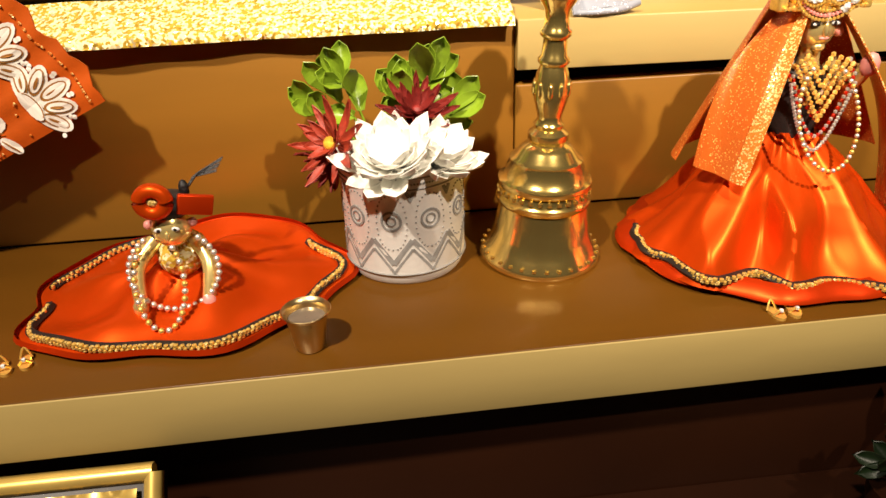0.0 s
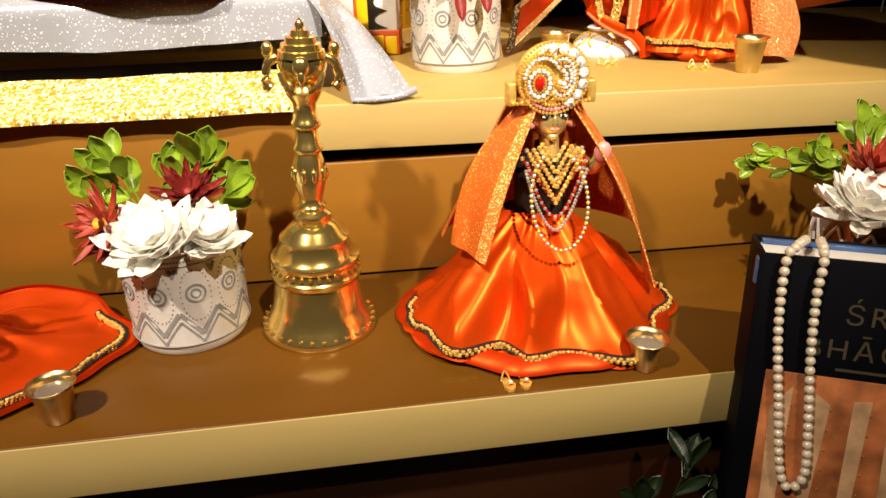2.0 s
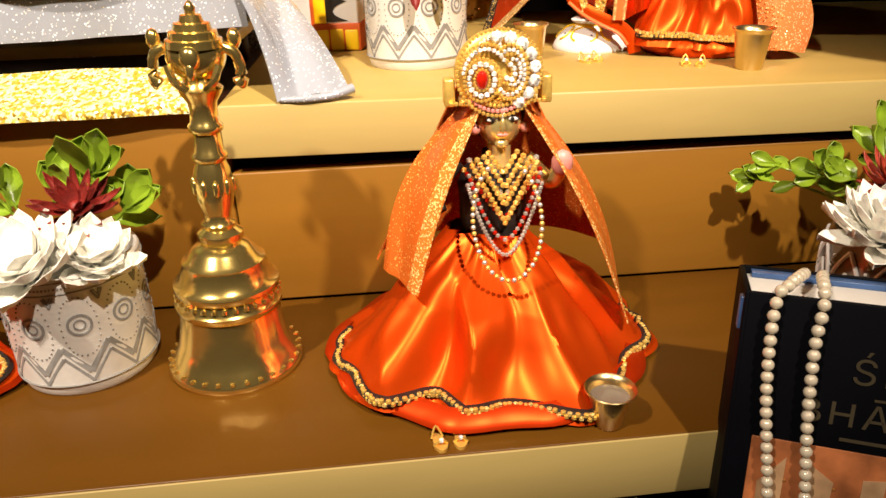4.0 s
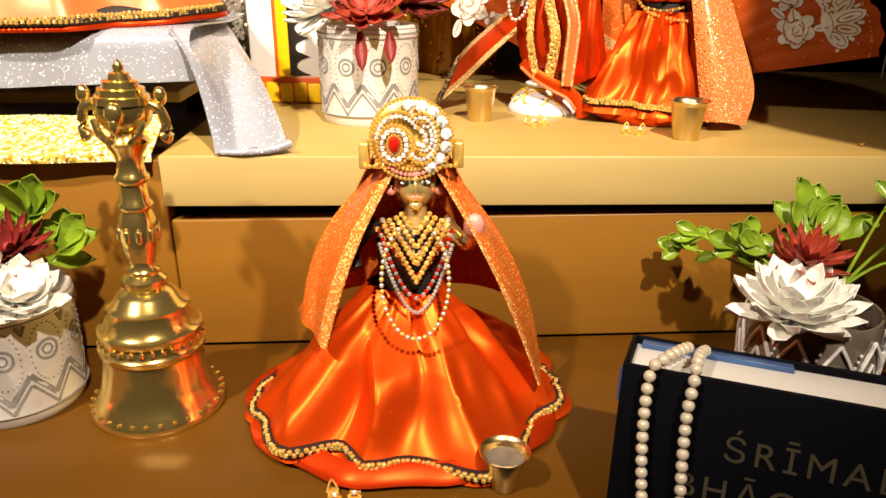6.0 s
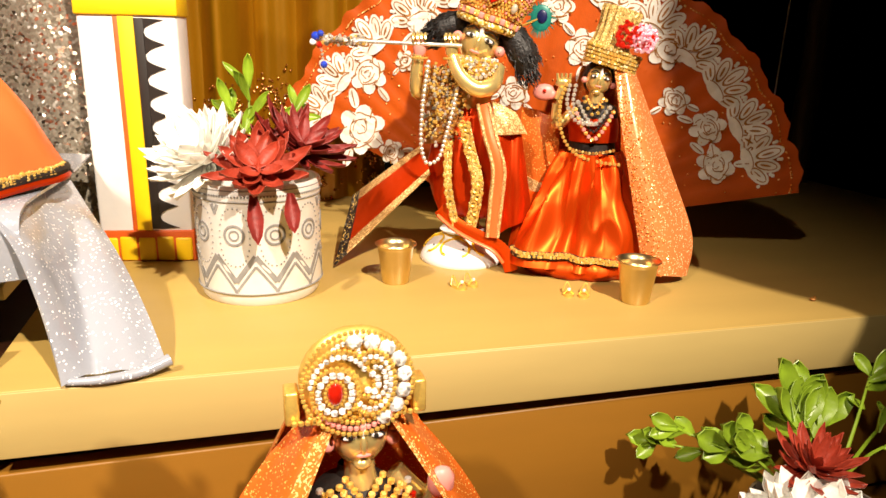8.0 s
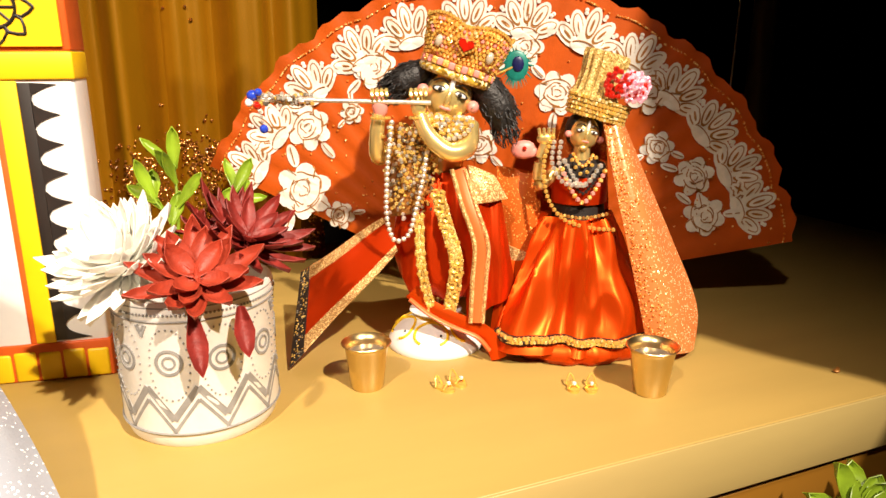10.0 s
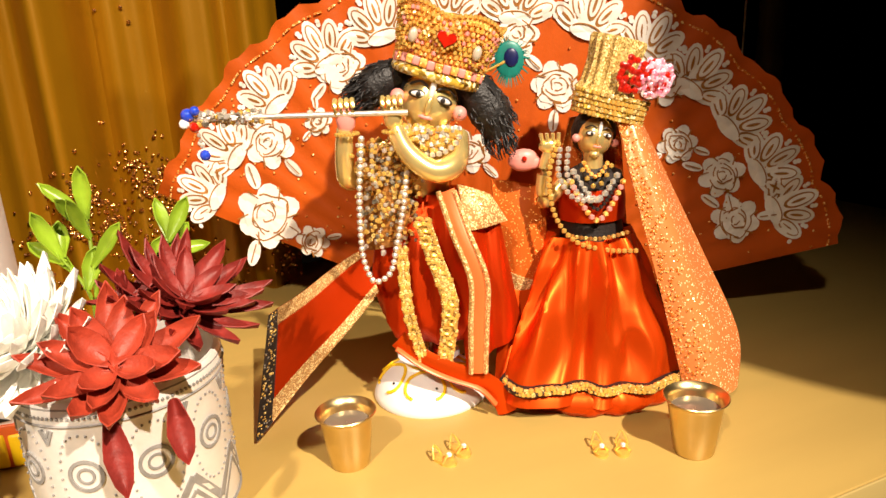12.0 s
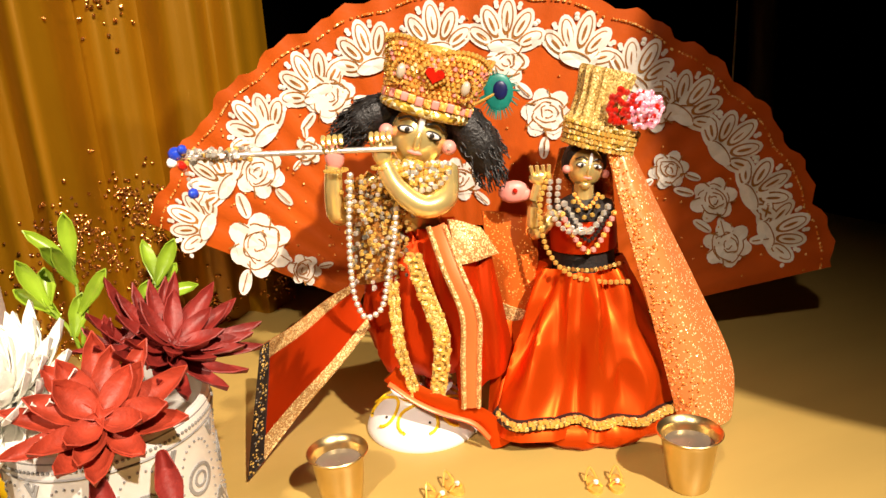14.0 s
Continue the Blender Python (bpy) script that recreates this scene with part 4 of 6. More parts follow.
    strip(b, [(0.0100, -0.024, 0.2680), (0.0160, -0.031, 0.2480), (0.0240, -0.036, 0.2240), (0.0230, -0.037, 0.1990), (0.0215, -0.036, 0.1720)], 0.0085, CORAL, 0.0012)
    for e in (-1, 1):
        strip(b, [(0.0100 + e * 0.0040, -0.0250, 0.2680), (0.0160 + e * 0.0042, -0.0322, 0.2480), (0.0240 + e * 0.0042, -0.0372, 0.2240), (0.0230 + e * 0.0042, -0.0382, 0.1990), (0.0215 + e * 0.0038, -0.0372, 0.1720)], 0.0016, PALEGOLD, 0.0012)
    braid(b, [(-0.0031, -0.0285, 0.2545), (0.0020, -0.0320, 0.2360), (0.0085, -0.0340, 0.2140), (0.0075, -0.0340, 0.1960), (0.0040, -0.0310, 0.1770)], 0.0082)
    braid(b, [(-0.0145, -0.0260, 0.2400), (-0.0140, -0.0315, 0.2200), (-0.0122, -0.0325, 0.2010), (-0.0069, -0.0300, 0.1780)], 0.0052, False)
    # lower hem running down to a point on the shelf
    strip(b, [(-0.0200, -0.028, 0.1900), (-0.0100, -0.031, 0.1810), (0.0060, -0.033, 0.1730), (0.0230, -0.034, 0.1660), (0.0320, -0.033, 0.1570), (0.0365, -0.032, 0.1455)], 0.0100, SATIN, 0.0014)
    strip(b, [(-0.0215, -0.0300, 0.1850), (-0.0100, -0.0330, 0.1765), (0.0060, -0.0350, 0.1685), (0.0220, -0.0360, 0.1610), (0.0300, -0.0350, 0.1520)], 0.0018, CORAL, 0.0014)
    # wide sash flung out to the shelf
    sl = panel(b, (-0.040, -0.004, 0.2330), (-0.105, 0.036, 0.1825), (-0.029, -0.018, 0.2140), (-0.0955, -0.048, 0.1480), SATINRED, 0.002, 0.0028, 8)
    edging(b, sl, 0.0, 1.0, 0.0, 0.17, PALEGOLD)
    edging(b, sl, 0.0, 1.0, 0.84, 1.0, PALEGOLD)
    edging(b, sl, 0.88, 1.0, 0.0, 1.0, BLACKTRIM, 0.0020)
    sequin_trim(b, lambda u, v: sl(0.89 + 0.10 * u, v), 130, 5)
    # gauze behind with a gold band and black braid end
    g = panel(b, (0.036, 0.018, 0.264), (0.0675, 0.022, 0.258), (0.040, 0.018, 0.200), (0.0650, 0.016, 0.188), TULLE, 0.003, 0.002)
    edging(b, g, 0.0, 1.0, 0.82, 1.0, PALEGOLD)
    c = panel(b, (0.040, 0.014, 0.204), (0.0640, 0.014, 0.195), (0.031, -0.018, 0.150), (0.0360, -0.020, 0.1475), SATIN, 0.004, 0.002)
    edging(b, c, 0.80, 1.04, 0.0, 1.0, BLACKTRIM, 0.0030)
    sequin_trim(b, lambda u, v: (lambda p: (p[0], p[1] - 0.001, p[2]))(c(0.82 + 0.2 * u, v)), 110, 6)
    return tagged(b.object("flute_doll", m=pose(0.355, 0.775, 0, 0, 0, -24)), "gold doll with black hair and orange crown playing a flute", "doll")


flute_doll()


def veiled_doll():
    b = Build()
    rnd = random.Random(47)
    hem = skirt(b, (-0.002, -0.004, 0), 0.0500, 0.036, 0.150, 0.232, 0.0215, 9, 0.0098, SATIN, 12, 0.88, 200, 44, 0.002, (-0.003, -0.016))
    b.lathe([(0.001, 0.1430), (0.048, 0.1434), (0.0525, 0.147), (0.0515, 0.152), (0.046, 0.156)], SATIN, (-0.005, -0.020, 0), 80, lambda a, r, z: r * (1 - 0.28 * abs(math.sin(a))) + 0.0012 * math.sin(9 * a) + 0.0008 * math.sin(17 * a))
    hem_trim(b, lambda k: Vector(hem(0.49 + 0.46 * k, 0.90)) + Vector((0, -0.002, 0)), 150, 0.0016)
    b.lathe([(0.019, 0.218), (0.018, 0.232), (0.0165, 0.246), (0.018, 0.260), (0.0165, 0.266), (0.006, 0.271), (0.0055, 0.276)], BLACKTRIM, (-0.001, 0, 0), 28, lambda a, r, z: r * (1 - 0.2 * abs(math.sin(a))))
    b.lathe([(0.0185, 0.240), (0.0190, 0.246), (0.0190, 0.252), (0.0178, 0.258)], SATINRED, (-0.001, -0.001, 0), 28, lambda a, r, z: r * (1 - 0.2 * abs(math.sin(a))))
    b.lathe([(0.0055, 0.268), (0.0055, 0.279)], GOLDSKIN, (-0.001, -0.003, 0), 14)
    k0 = len(b.v)
    face(b, 0.0103, 1.1)
    for s in (-1, 1):
        b.ball((s * 0.0108, -0.003, -0.002), 0.0024, PINK, 10)
    b.ball((0, 0.005, 0.002), 0.0128, HAIR, 16, (1, 0.8, 1.05))
    b.move(k0, pose(0.0003, -0.002, 0.2858, 0, 11, 0))
    # tall leaning crown: glittering band, pale pleated cap, sequin flower
    k0 = len(b.v)

    def crown(u, v):
        a = u * 2 * math.pi
        r = 0.0190 + 0.0012 * v
        return (r * math.cos(a), 0.8 * r * math.sin(a), -0.006 + 0.0125 * v)
    b.grid(crown, 50, 4, GOLDGLIT, True)
    for row in range(5):
        for q in range(26):
            b.ball(Vector(crown(0.5 + 0.5 * (q + 0.5 * (row % 2)) / 25, 0.06 + 0.22 * row)) + Vector((0, -0.0006, 0)), rnd.uniform(0.0012, 0.0020), rnd.choice((BEADGOLD, GOLDGLIT, BEADGOLD, TRIM)), 6)
    b.lathe([(0.0180, 0.006), (0.0150, 0.010), (0.0142, 0.022), (0.0160, 0.034), (0.0150, 0.036), (0.002, 0.034)], TRIM, (-0.004, 0.002, 0), 60, lambda a, r, z: 0.92 * r + 0.0009 * math.sin(16 * a))
    for k in range(40):
        a, r = rnd.uniform(0, 6.28), 0.0075 * math.sqrt(rnd.random())
        b.ball((0.0035 + r * math.cos(a), -0.0170, 0.0185 + 1.3 * r * math.sin(a)), 0.0019, GEMRED, 6, (1, 0.5, 1))
    for k in range(90):
        a, r = rnd.uniform(0, 6.28), 0.0095 * math.sqrt(rnd.random())
        b.ball((0.0150 + r * math.cos(a), -0.0160 - 0.003 * (1 - r / 0.0095), 0.0195 + r * math.sin(a)), 0.0021, GEMPINK if rnd.random() > 0.12 else GEMRED, 6, (1, 0.5, 1))
    b.move(k0, pose(0.0085, 0.001, 0.3015, 0, 16, 0))
    # raised arm, hand and flower
    b.tube(curve([(-0.017, -0.004, 0.262), (-0.0290, -0.008, 0.252), (-0.0300, -0.011, 0.266), (-0.0265, -0.011, 0.280)], 14), [0.0045 - 0.0012 * k / 14 for k in range(15)], GOLDSKIN, 10)
    b.ball((-0.0262, -0.0115, 0.2835), 0.0046, GOLDSKIN, 10, (1.3, 0.6, 0.9))
    for k in range(4):
        b.tube([(-0.030 + 0.0028 * k, -0.0125, 0.2845), (-0.031 + 0.0032 * k, -0.0130, 0.2905)], 0.0011, GOLDSKIN, 6)
    b.ball((-0.0400, -0.0075, 0.2760), 0.0075, PINK, 14, (1.15, 0.5, 0.85))
    b.ball((-0.0360, -0.0080, 0.2745), 0.0050, PINK, 12, (1.2, 0.5, 0.8))
    b.ball((-0.0398, -0.0112, 0.2772), 0.0016, GEMRED, 8)
    # necklaces, row under row
    for n, (w, top, drop, r, m1, m2) in enumerate(((0.0065, 0.2740, 0.0080, 0.0014, AMBERGEM, AMBERGEM), (0.0085, 0.2730, 0.0125, 0.0015, BLACKTRIM, BEADGOLD), (0.0125, 0.2700, 0.0160, 0.0021, BEADSILVER, BEADSILVER), (0.0115, 0.2660, 0.0170, 0.0013, BLACKTRIM, BLACKTRIM), (0.0140, 0.2650, 0.0220, 0.0018, AMBERGEM, PINK), (0.0165, 0.2360, 0.0030, 0.0014, TRIM, FANLINE))):
        pts = [(-0.0022 + w * (2 * k / 24 - 1), -0.0165 - 0.0012 * n, top - drop * (1 - abs(2 * k / 24 - 1) ** 1.6)) for k in range(25)]
        b.beads(pts, r, m1, 1.8, 6, m2)
    b.beads(curve([(-0.0220, -0.016, 0.2850), (-0.0275, -0.018, 0.2700), (-0.0255, -0.021, 0.2480), (-0.0150, -0.024, 0.2330), (0.0020, -0.026, 0.2275), (0.0190, -0.024, 0.2255)], 60), 0.0016, BEADGOLD, 2.05, 7)
    for dx in (0.0, 0.0045):
        b.beads(curve([(-0.0215 + dx, -0.017, 0.2820), (-0.0225 + dx, -0.020, 0.2680), (-0.0145 + dx, -0.022, 0.2560), (0.000, -0.0225, 0.2545)], 36), 0.0017, BEADSILVER, 2.0, 7)
    # stiff peach veil panel spreading to the shelf
    left = curve([(0.0105, -0.012, 0.2940), (0.0160, -0.024, 0.2620), (0.0235, -0.034, 0.2270), (0.0325, -0.042, 0.1850), (0.0405, -0.046, 0.1490)], 32)
    right = curve([(0.0260, 0.000, 0.2930), (0.0420, -0.004, 0.2580), (0.0600, -0.010, 0.2180), (0.0765, -0.022, 0.1750), (0.0735, -0.032, 0.1475)], 32)

    def veil(u, v):
        k = min(31, int(v * 32))
        p = mix(mix(left[k], left[k + 1], v * 32 - k), mix(right[k], right[k + 1], v * 32 - k), u)
        return (p[0], p[1] - (0.004 + 0.010 * v) * math.sin(u * math.pi) + 0.0016 * math.sin(u * 7 + v * 4), p[2] + 0.002 * math.sin(u * 4) * v)
    b.sheet(veil, 20, 32, PEACH, 0.0012)
    for k in range(420):
        u, v = min(1.0, abs(rnd.gauss(0.10, 0.16))), rnd.random()
        b.ball(Vector(veil(u, v)) + Vector((0, -0.0010, 0)), rnd.uniform(0.0005, 0.0009), TULLEGOLD, 4)

    def behind(u, v):
        p = mix(mix((-0.012, 0.006, 0.296), (0.016, 0.010, 0.296), u), mix((-0.036, 0.016, 0.205), (0.030, 0.024, 0.160), u), v)
        return (p[0], p[1] + 0.003 * math.sin(u * 12), p[2])
    b.sheet(behind, 20, 20, TULLE, 0.0008)
    return tagged(b.object("veiled_doll", m=pose(0.446, 0.750, 0, 0, 0, -24)), "small gold doll in a red satin skirt and glittering orange veil", "doll")


veiled_doll()


def seated_doll():
    """Only its broad coral skirt comes into view."""
    b = Build()
    cx, cy = -0.060, 0.715
    hem = skirt(b, (cx, cy, 0), 0.140, 0.088, 0.232, 0.372, 0.030, 7, 0.009, CORAL, 21, 0.9, 160, 26, 0.003)
    b.lathe([(0.01, 0.2268), (0.136, 0.227), (0.146, 0.231), (0.142, 0.237), (0.128, 0.242)], BLACKTRIM, (cx, cy, 0), 90, lambda a, r, z: r * (1 - 0.37 * abs(math.sin(a))) + 0.0025 * math.sin(11 * a))
    hem_trim(b, lambda k: Vector(hem(0.5 + 0.5 * k, 0.985)) + Vector((0, -0.003, -0.001)), 280, 0.0016)
    b.tube([Vector(hem(k / 120, 1.0)) + Vector((0, -0.001, -0.0035)) for k in range(121)], 0.0022, SATINRED, 6, False)
    b.lathe([(0.030, 0.366), (0.028, 0.385), (0.033, 0.420), (0.028, 0.435), (0.010, 0.442)], CORAL, (cx, cy, 0), 30)
    b.ball((cx, cy - 0.004, 0.462), 0.024, GOLDSKIN, 20, (0.95, 0.95, 1.1))
    return tagged(b.object("seated_doll"), "doll in a wide coral satin skirt with black and gold hem", "doll")


seated_doll()


# ---- flowers and leaves ----
def petal(b, base, out, up, length, width, curl, mat, tip=0.6):
    """A petal from base along out, bending by curl towards up."""
    out, up = Vector(out).normalized(), Vector(up).normalized()
    side = out.cross(up).normalized()

    def fn(u, v):
        w = width * min(1.0, 0.30 + 1.5 * v ** (tip + 0.4)) * math.sqrt(max(0.0, 1.0 - v ** (1.5 if mat in (PETALR, PETALB) else 3.2))) * (u - 0.5)
        a = curl * v
        d = length * v
        p = Vector(base) + out * d * math.cos(a * 0.6) + up * d * math.sin(a * 0.6) + side * w
        return tuple(p + up * (width * 0.5 * (2 * u - 1) ** 2 * 0.5))
    b.sheet(fn, 4, 6, mat, 0.0005)


def flower(name, at, axis, rows, length, width, mat, parent, label="", centre=POLLEN, seed=0, cup=0.9):
    """Rows of petals round an axis, the outer ones flatter."""
    rnd = random.Random(seed)
    ax = Vector(axis).normalized()
    e1 = ax.orthogonal().normalized()
    e2 = ax.cross(e1)
    b = Build()
    for k, n in enumerate(rows):
        t = k / max(1, len(rows) - 1)
        for i in range(n):
            a = 2 * math.pi * (i + 0.5 * (k % 2)) / n + rnd.uniform(-0.12, 0.12)
            el = cup * (0.05 + 0.85 * t) + rnd.uniform(-0.12, 0.12)
            d = (e1 * math.cos(a) + e2 * math.sin(a)) * math.cos(el) + ax * math.sin(el)
            petal(b, Vector(at) + ax * 0.002 * k, d, ax, length * (1 - 0.42 * t) * rnd.uniform(0.88, 1.08), width * rnd.uniform(0.85, 1.1), rnd.uniform(0.3, 0.8), mat)
    ob = b.object(name, parent)
    if label:
        tagged(ob, label)
    if centre:
        c = Build()
        c.ball(Vector(at) + ax * 0.005, length * 0.16, centre, 10)
        c.object("flower_centre", ob)
    return ob


def leaf_spray(name, parent, base, tips, length, width, mat, seed=0, stem_mat=None):
    """Stems from base to tips, each with some oval leaves at its head."""
    rnd = random.Random(seed)
    b = Build()
    for tip in tips:
        tip = Vector(tip)
        base_ = Vector(base)
        mid = (base_ + tip) / 2 + Vector((rnd.uniform(-0.006, 0.006), 0, 0.006))
        pts = curve([base_, mid, tip], 10)
        b.tube(pts, [0.0013 - 0.0007 * k / 10 for k in range(11)], stem_mat or mat, 6)
        run = (tip - mid).normalized()
        for k in range(4):
            a = rnd.uniform(0, 6.28)
            o = run.orthogonal().normalized()
            o.rotate(Matrix.Rotation(a + k * 2.1, 3, run))
            d = run * rnd.uniform(0.5, 1.0) + o * rnd.uniform(0.5, 0.9)
            petal(b, pts[10 - k * 2 if k < 3 else 9], d, (o * -0.2 + Vector((rnd.uniform(-0.3, 0.3), -0.8, 0.5))), length * rnd.uniform(0.75, 1.1), width * rnd.uniform(0.8, 1.1), rnd.uniform(-0.3, 0.4), mat, 0.75)
        petal(b, tip, run + Vector((0, -0.2, 0.1)), Vector((rnd.uniform(-0.3, 0.3), -0.9, 0.3)), length, width, 0.15, mat, 0.75)
    return b.object(name, parent)


# ---- clay pots with relief ----
def clay_pot(at, turn, label):
    pot = thing("flower_pot", at, label, "flower pot", "patterned white pots")
    b = Build()
    R, H = 0.0405, 0.078
    b.lathe([(0.002, 0.0), (0.037, 0.0), (0.0385, 0.002), (0.0395, 0.006), (R, 0.010), (R, 0.068), (0.0412, 0.0695), (0.0412, 0.0765), (0.0405, H), (0.0385, H), (0.0378, 0.0765), (0.0375, 0.060), (0.002, 0.058)], WHITEPOT, (0, 0, 0), 64)
    b.object("pot_body", pot)
    n = 10

    def on(a, z, out=0.0005):
        a += turn
        return ((R + out) * math.cos(a), (R + out) * math.sin(a), z)

    def line(b, pts, w, mat, lift=0.0006):
        """A raised stroke on the wall through (angle, height) points."""
        for (a0, z0), (a1, z1) in zip(pts, pts[1:]):
            d = Vector(((a1 - a0) * R, z1 - z0))
            nrm = Vector((-d.y, d.x)).normalized() * w / 2
            q = [(a0 - nrm.x / R, z0 - nrm.y), (a1 - nrm.x / R, z1 - nrm.y), (a1 + nrm.x / R, z1 + nrm.y), (a0 + nrm.x / R, z0 + nrm.y)]
            vs = [on(a, z, lift) for a, z in q] + [on(a, z, -0.0008) for a, z in q]
            b.add(vs, [(0, 1, 2, 3), (0, 4, 5, 1), (1, 5, 6, 2), (2, 6, 7, 3), (3, 7, 4, 0)], mat)
    step = 2 * math.pi / n
    zz = Build()
    for k in range(n):
        a = k * step
        for off, w in ((0.0, 0.0034), (-0.0065, 0.0017)):
            line(zz, [(a - step / 2, 0.034 + off), (a, 0.017 + off), (a + step / 2, 0.034 + off)], w, GREYLINE)
    zz.object("zigzag_relief", pot, False)
    rg = Build()
    for k in range(n):
        a = k * step
        for r, w in ((0.0062, 0.0014), (0.0030, 0.0009)):
            line(rg, [(a + r / R * math.cos(q), 0.0475 + r * math.sin(q)) for q in [2 * math.pi * i / 20 for i in range(21)]], w, GREYLINE)
        line(rg, [(a + step / 2 - 0.07, 0.0665), (a + step / 2, 0.0605), (a + step / 2 + 0.07, 0.0665)], 0.0011, GREYLINE)
        line(rg, [(a + step / 2 - 0.04, 0.0668), (a + step / 2, 0.0635), (a + step / 2 + 0.04, 0.0668)], 0.0008, GREYLINE)
    rg.object("ring_relief", pot, False)
    dt = Build()
    for k in range(n):
        a = k * step
        for s in range(28):
            t = s / 28 * 2 * math.pi
            w = 0.0098 * abs(math.sin(t)) ** 0.8 * (1 if math.sin(t) > 0 else -1)
            dt.ball(on(a + w / R, 0.046 + 0.0185 * math.cos(t), 0.0002), 0.00062, GREYLINE, 5)
    for z in (0.0720,):
        for s in range(130):
            q = on(s / 130 * 2 * math.pi, z, 0.0009)
            dt.ball(q, 0.0008, GREYLINE, 5)
    dt.object("dotted_relief", pot)
    for z in (0.0685, 0.0755, 0.0090):
        rim = Build()
        rim.tube([on(2 * math.pi * k / 64, z, 0.0004) for k in range(65)], 0.0006, GREYLINE, 5, False)
        rim.object("rim_relief", pot)
    return pot


pot = clay_pot((-0.034, 0.540, 0), radians(-90 - 14), "white clay pot with grey relief pattern on the lower shelf")
bq = thing("flower_bunch", (0, 0, 0), "white and red chrysanthemums with green leaves in the pot", "flowers", "flower bunches")
bq.location = (0, 0, -0.008)
flower("white_flower", (-0.040, 0.510, 0.086), (-0.1, -0.45, 0.9), (11, 11, 10), 0.037, 0.0175, PETALW, bq, "white blossom", None, 1, 0.70)
flower("white_flower", (-0.012, 0.520, 0.084), (0.35, -0.35, 0.85), (10, 9, 8), 0.030, 0.0155, PETALW, bq, "white blossom", None, 2, 0.7)
flower("red_flower", (-0.022, 0.545, 0.108), (0.1, -0.6, 0.8), (12, 11, 8), 0.027, 0.0075, PETALR, bq, "dark red blossom", PETALR, 3, 0.9)
flower("red_flower", (-0.074, 0.528, 0.098), (-0.6, -0.6, 0.5), (11, 9), 0.030, 0.0085, PETALB, bq, "brick red blossom", POLLEN, 4, 0.6)
flower("red_flower", (-0.078, 0.545, 0.080), (-0.5, -0.5, -0.4), (9, 6), 0.024, 0.008, PETALR, bq, "drooping dark red blossom", None, 5, 0.8)
leaf_spray("leaf_spray", bq, (-0.050, 0.545, 0.07), [(-0.075, 0.552, 0.125), (-0.085, 0.556, 0.112), (-0.066, 0.548, 0.132)], 0.024, 0.015, LEAF, 6)
leaf_spray("leaf_spray", bq, (-0.030, 0.550, 0.07), [(-0.020, 0.556, 0.124), (-0.030, 0.560, 0.116), (0.002, 0.558, 0.106), (-0.012, 0.556, 0.128)], 0.028, 0.017, LEAF, 7)

clay_pot((0.192, 0.732, Z + 0.0029), radians(-90 + 12), "white clay pot with grey relief pattern on the upper shelf")
bq = thing("flower_bunch", (0, 0, 0), "white and dark red chrysanthemums with thin green sprigs in the pot", "flowers", "flower bunches")
bq.location = (-0.006, -0.008, -0.006)
flower("white_flower", (0.168, 0.735, 0.240), (-0.45, -0.45, 0.7), (22, 20, 17, 11), 0.036, 0.0105, PETALW, bq, "white blossom", None, 11, 0.8)
flower("red_flower", (0.198, 0.706, 0.236), (0.0, -0.62, 0.78), (10, 8, 4), 0.033, 0.0135, PETALB, bq, "brick red blossom with dark petals", None, 12, 0.25)
flower("red_flower", (0.226, 0.738, 0.245), (0.35, -0.4, 0.8), (14, 12, 7), 0.037, 0.0105, PETALR, bq, "dark red blossom", None, 13, 0.5)
flower("bud", (0.205, 0.735, 0.254), (0.0, -0.2, 1), (7, 6), 0.014, 0.006, PETALR, bq, "closed dusky bud", None, 14, 1.5)
leaf_spray("leaf_spray", bq, (0.190, 0.745, 0.22), [(0.184, 0.756, 0.270), (0.196, 0.760, 0.284), (0.226, 0.765, 0.268)], 0.022, 0.0075, LEAF, 15)
hp = Build()
for dx, ln in ((-0.004, 0.030), (0.018, 0.024)):
    petal(hp, (0.198 + dx, 0.6935, 0.226), (0.05, -0.35, -1), (0, -1, 0.1), ln, 0.012, 0.05, PETALR, 0.7)
hp.object("hanging_petals", bq)


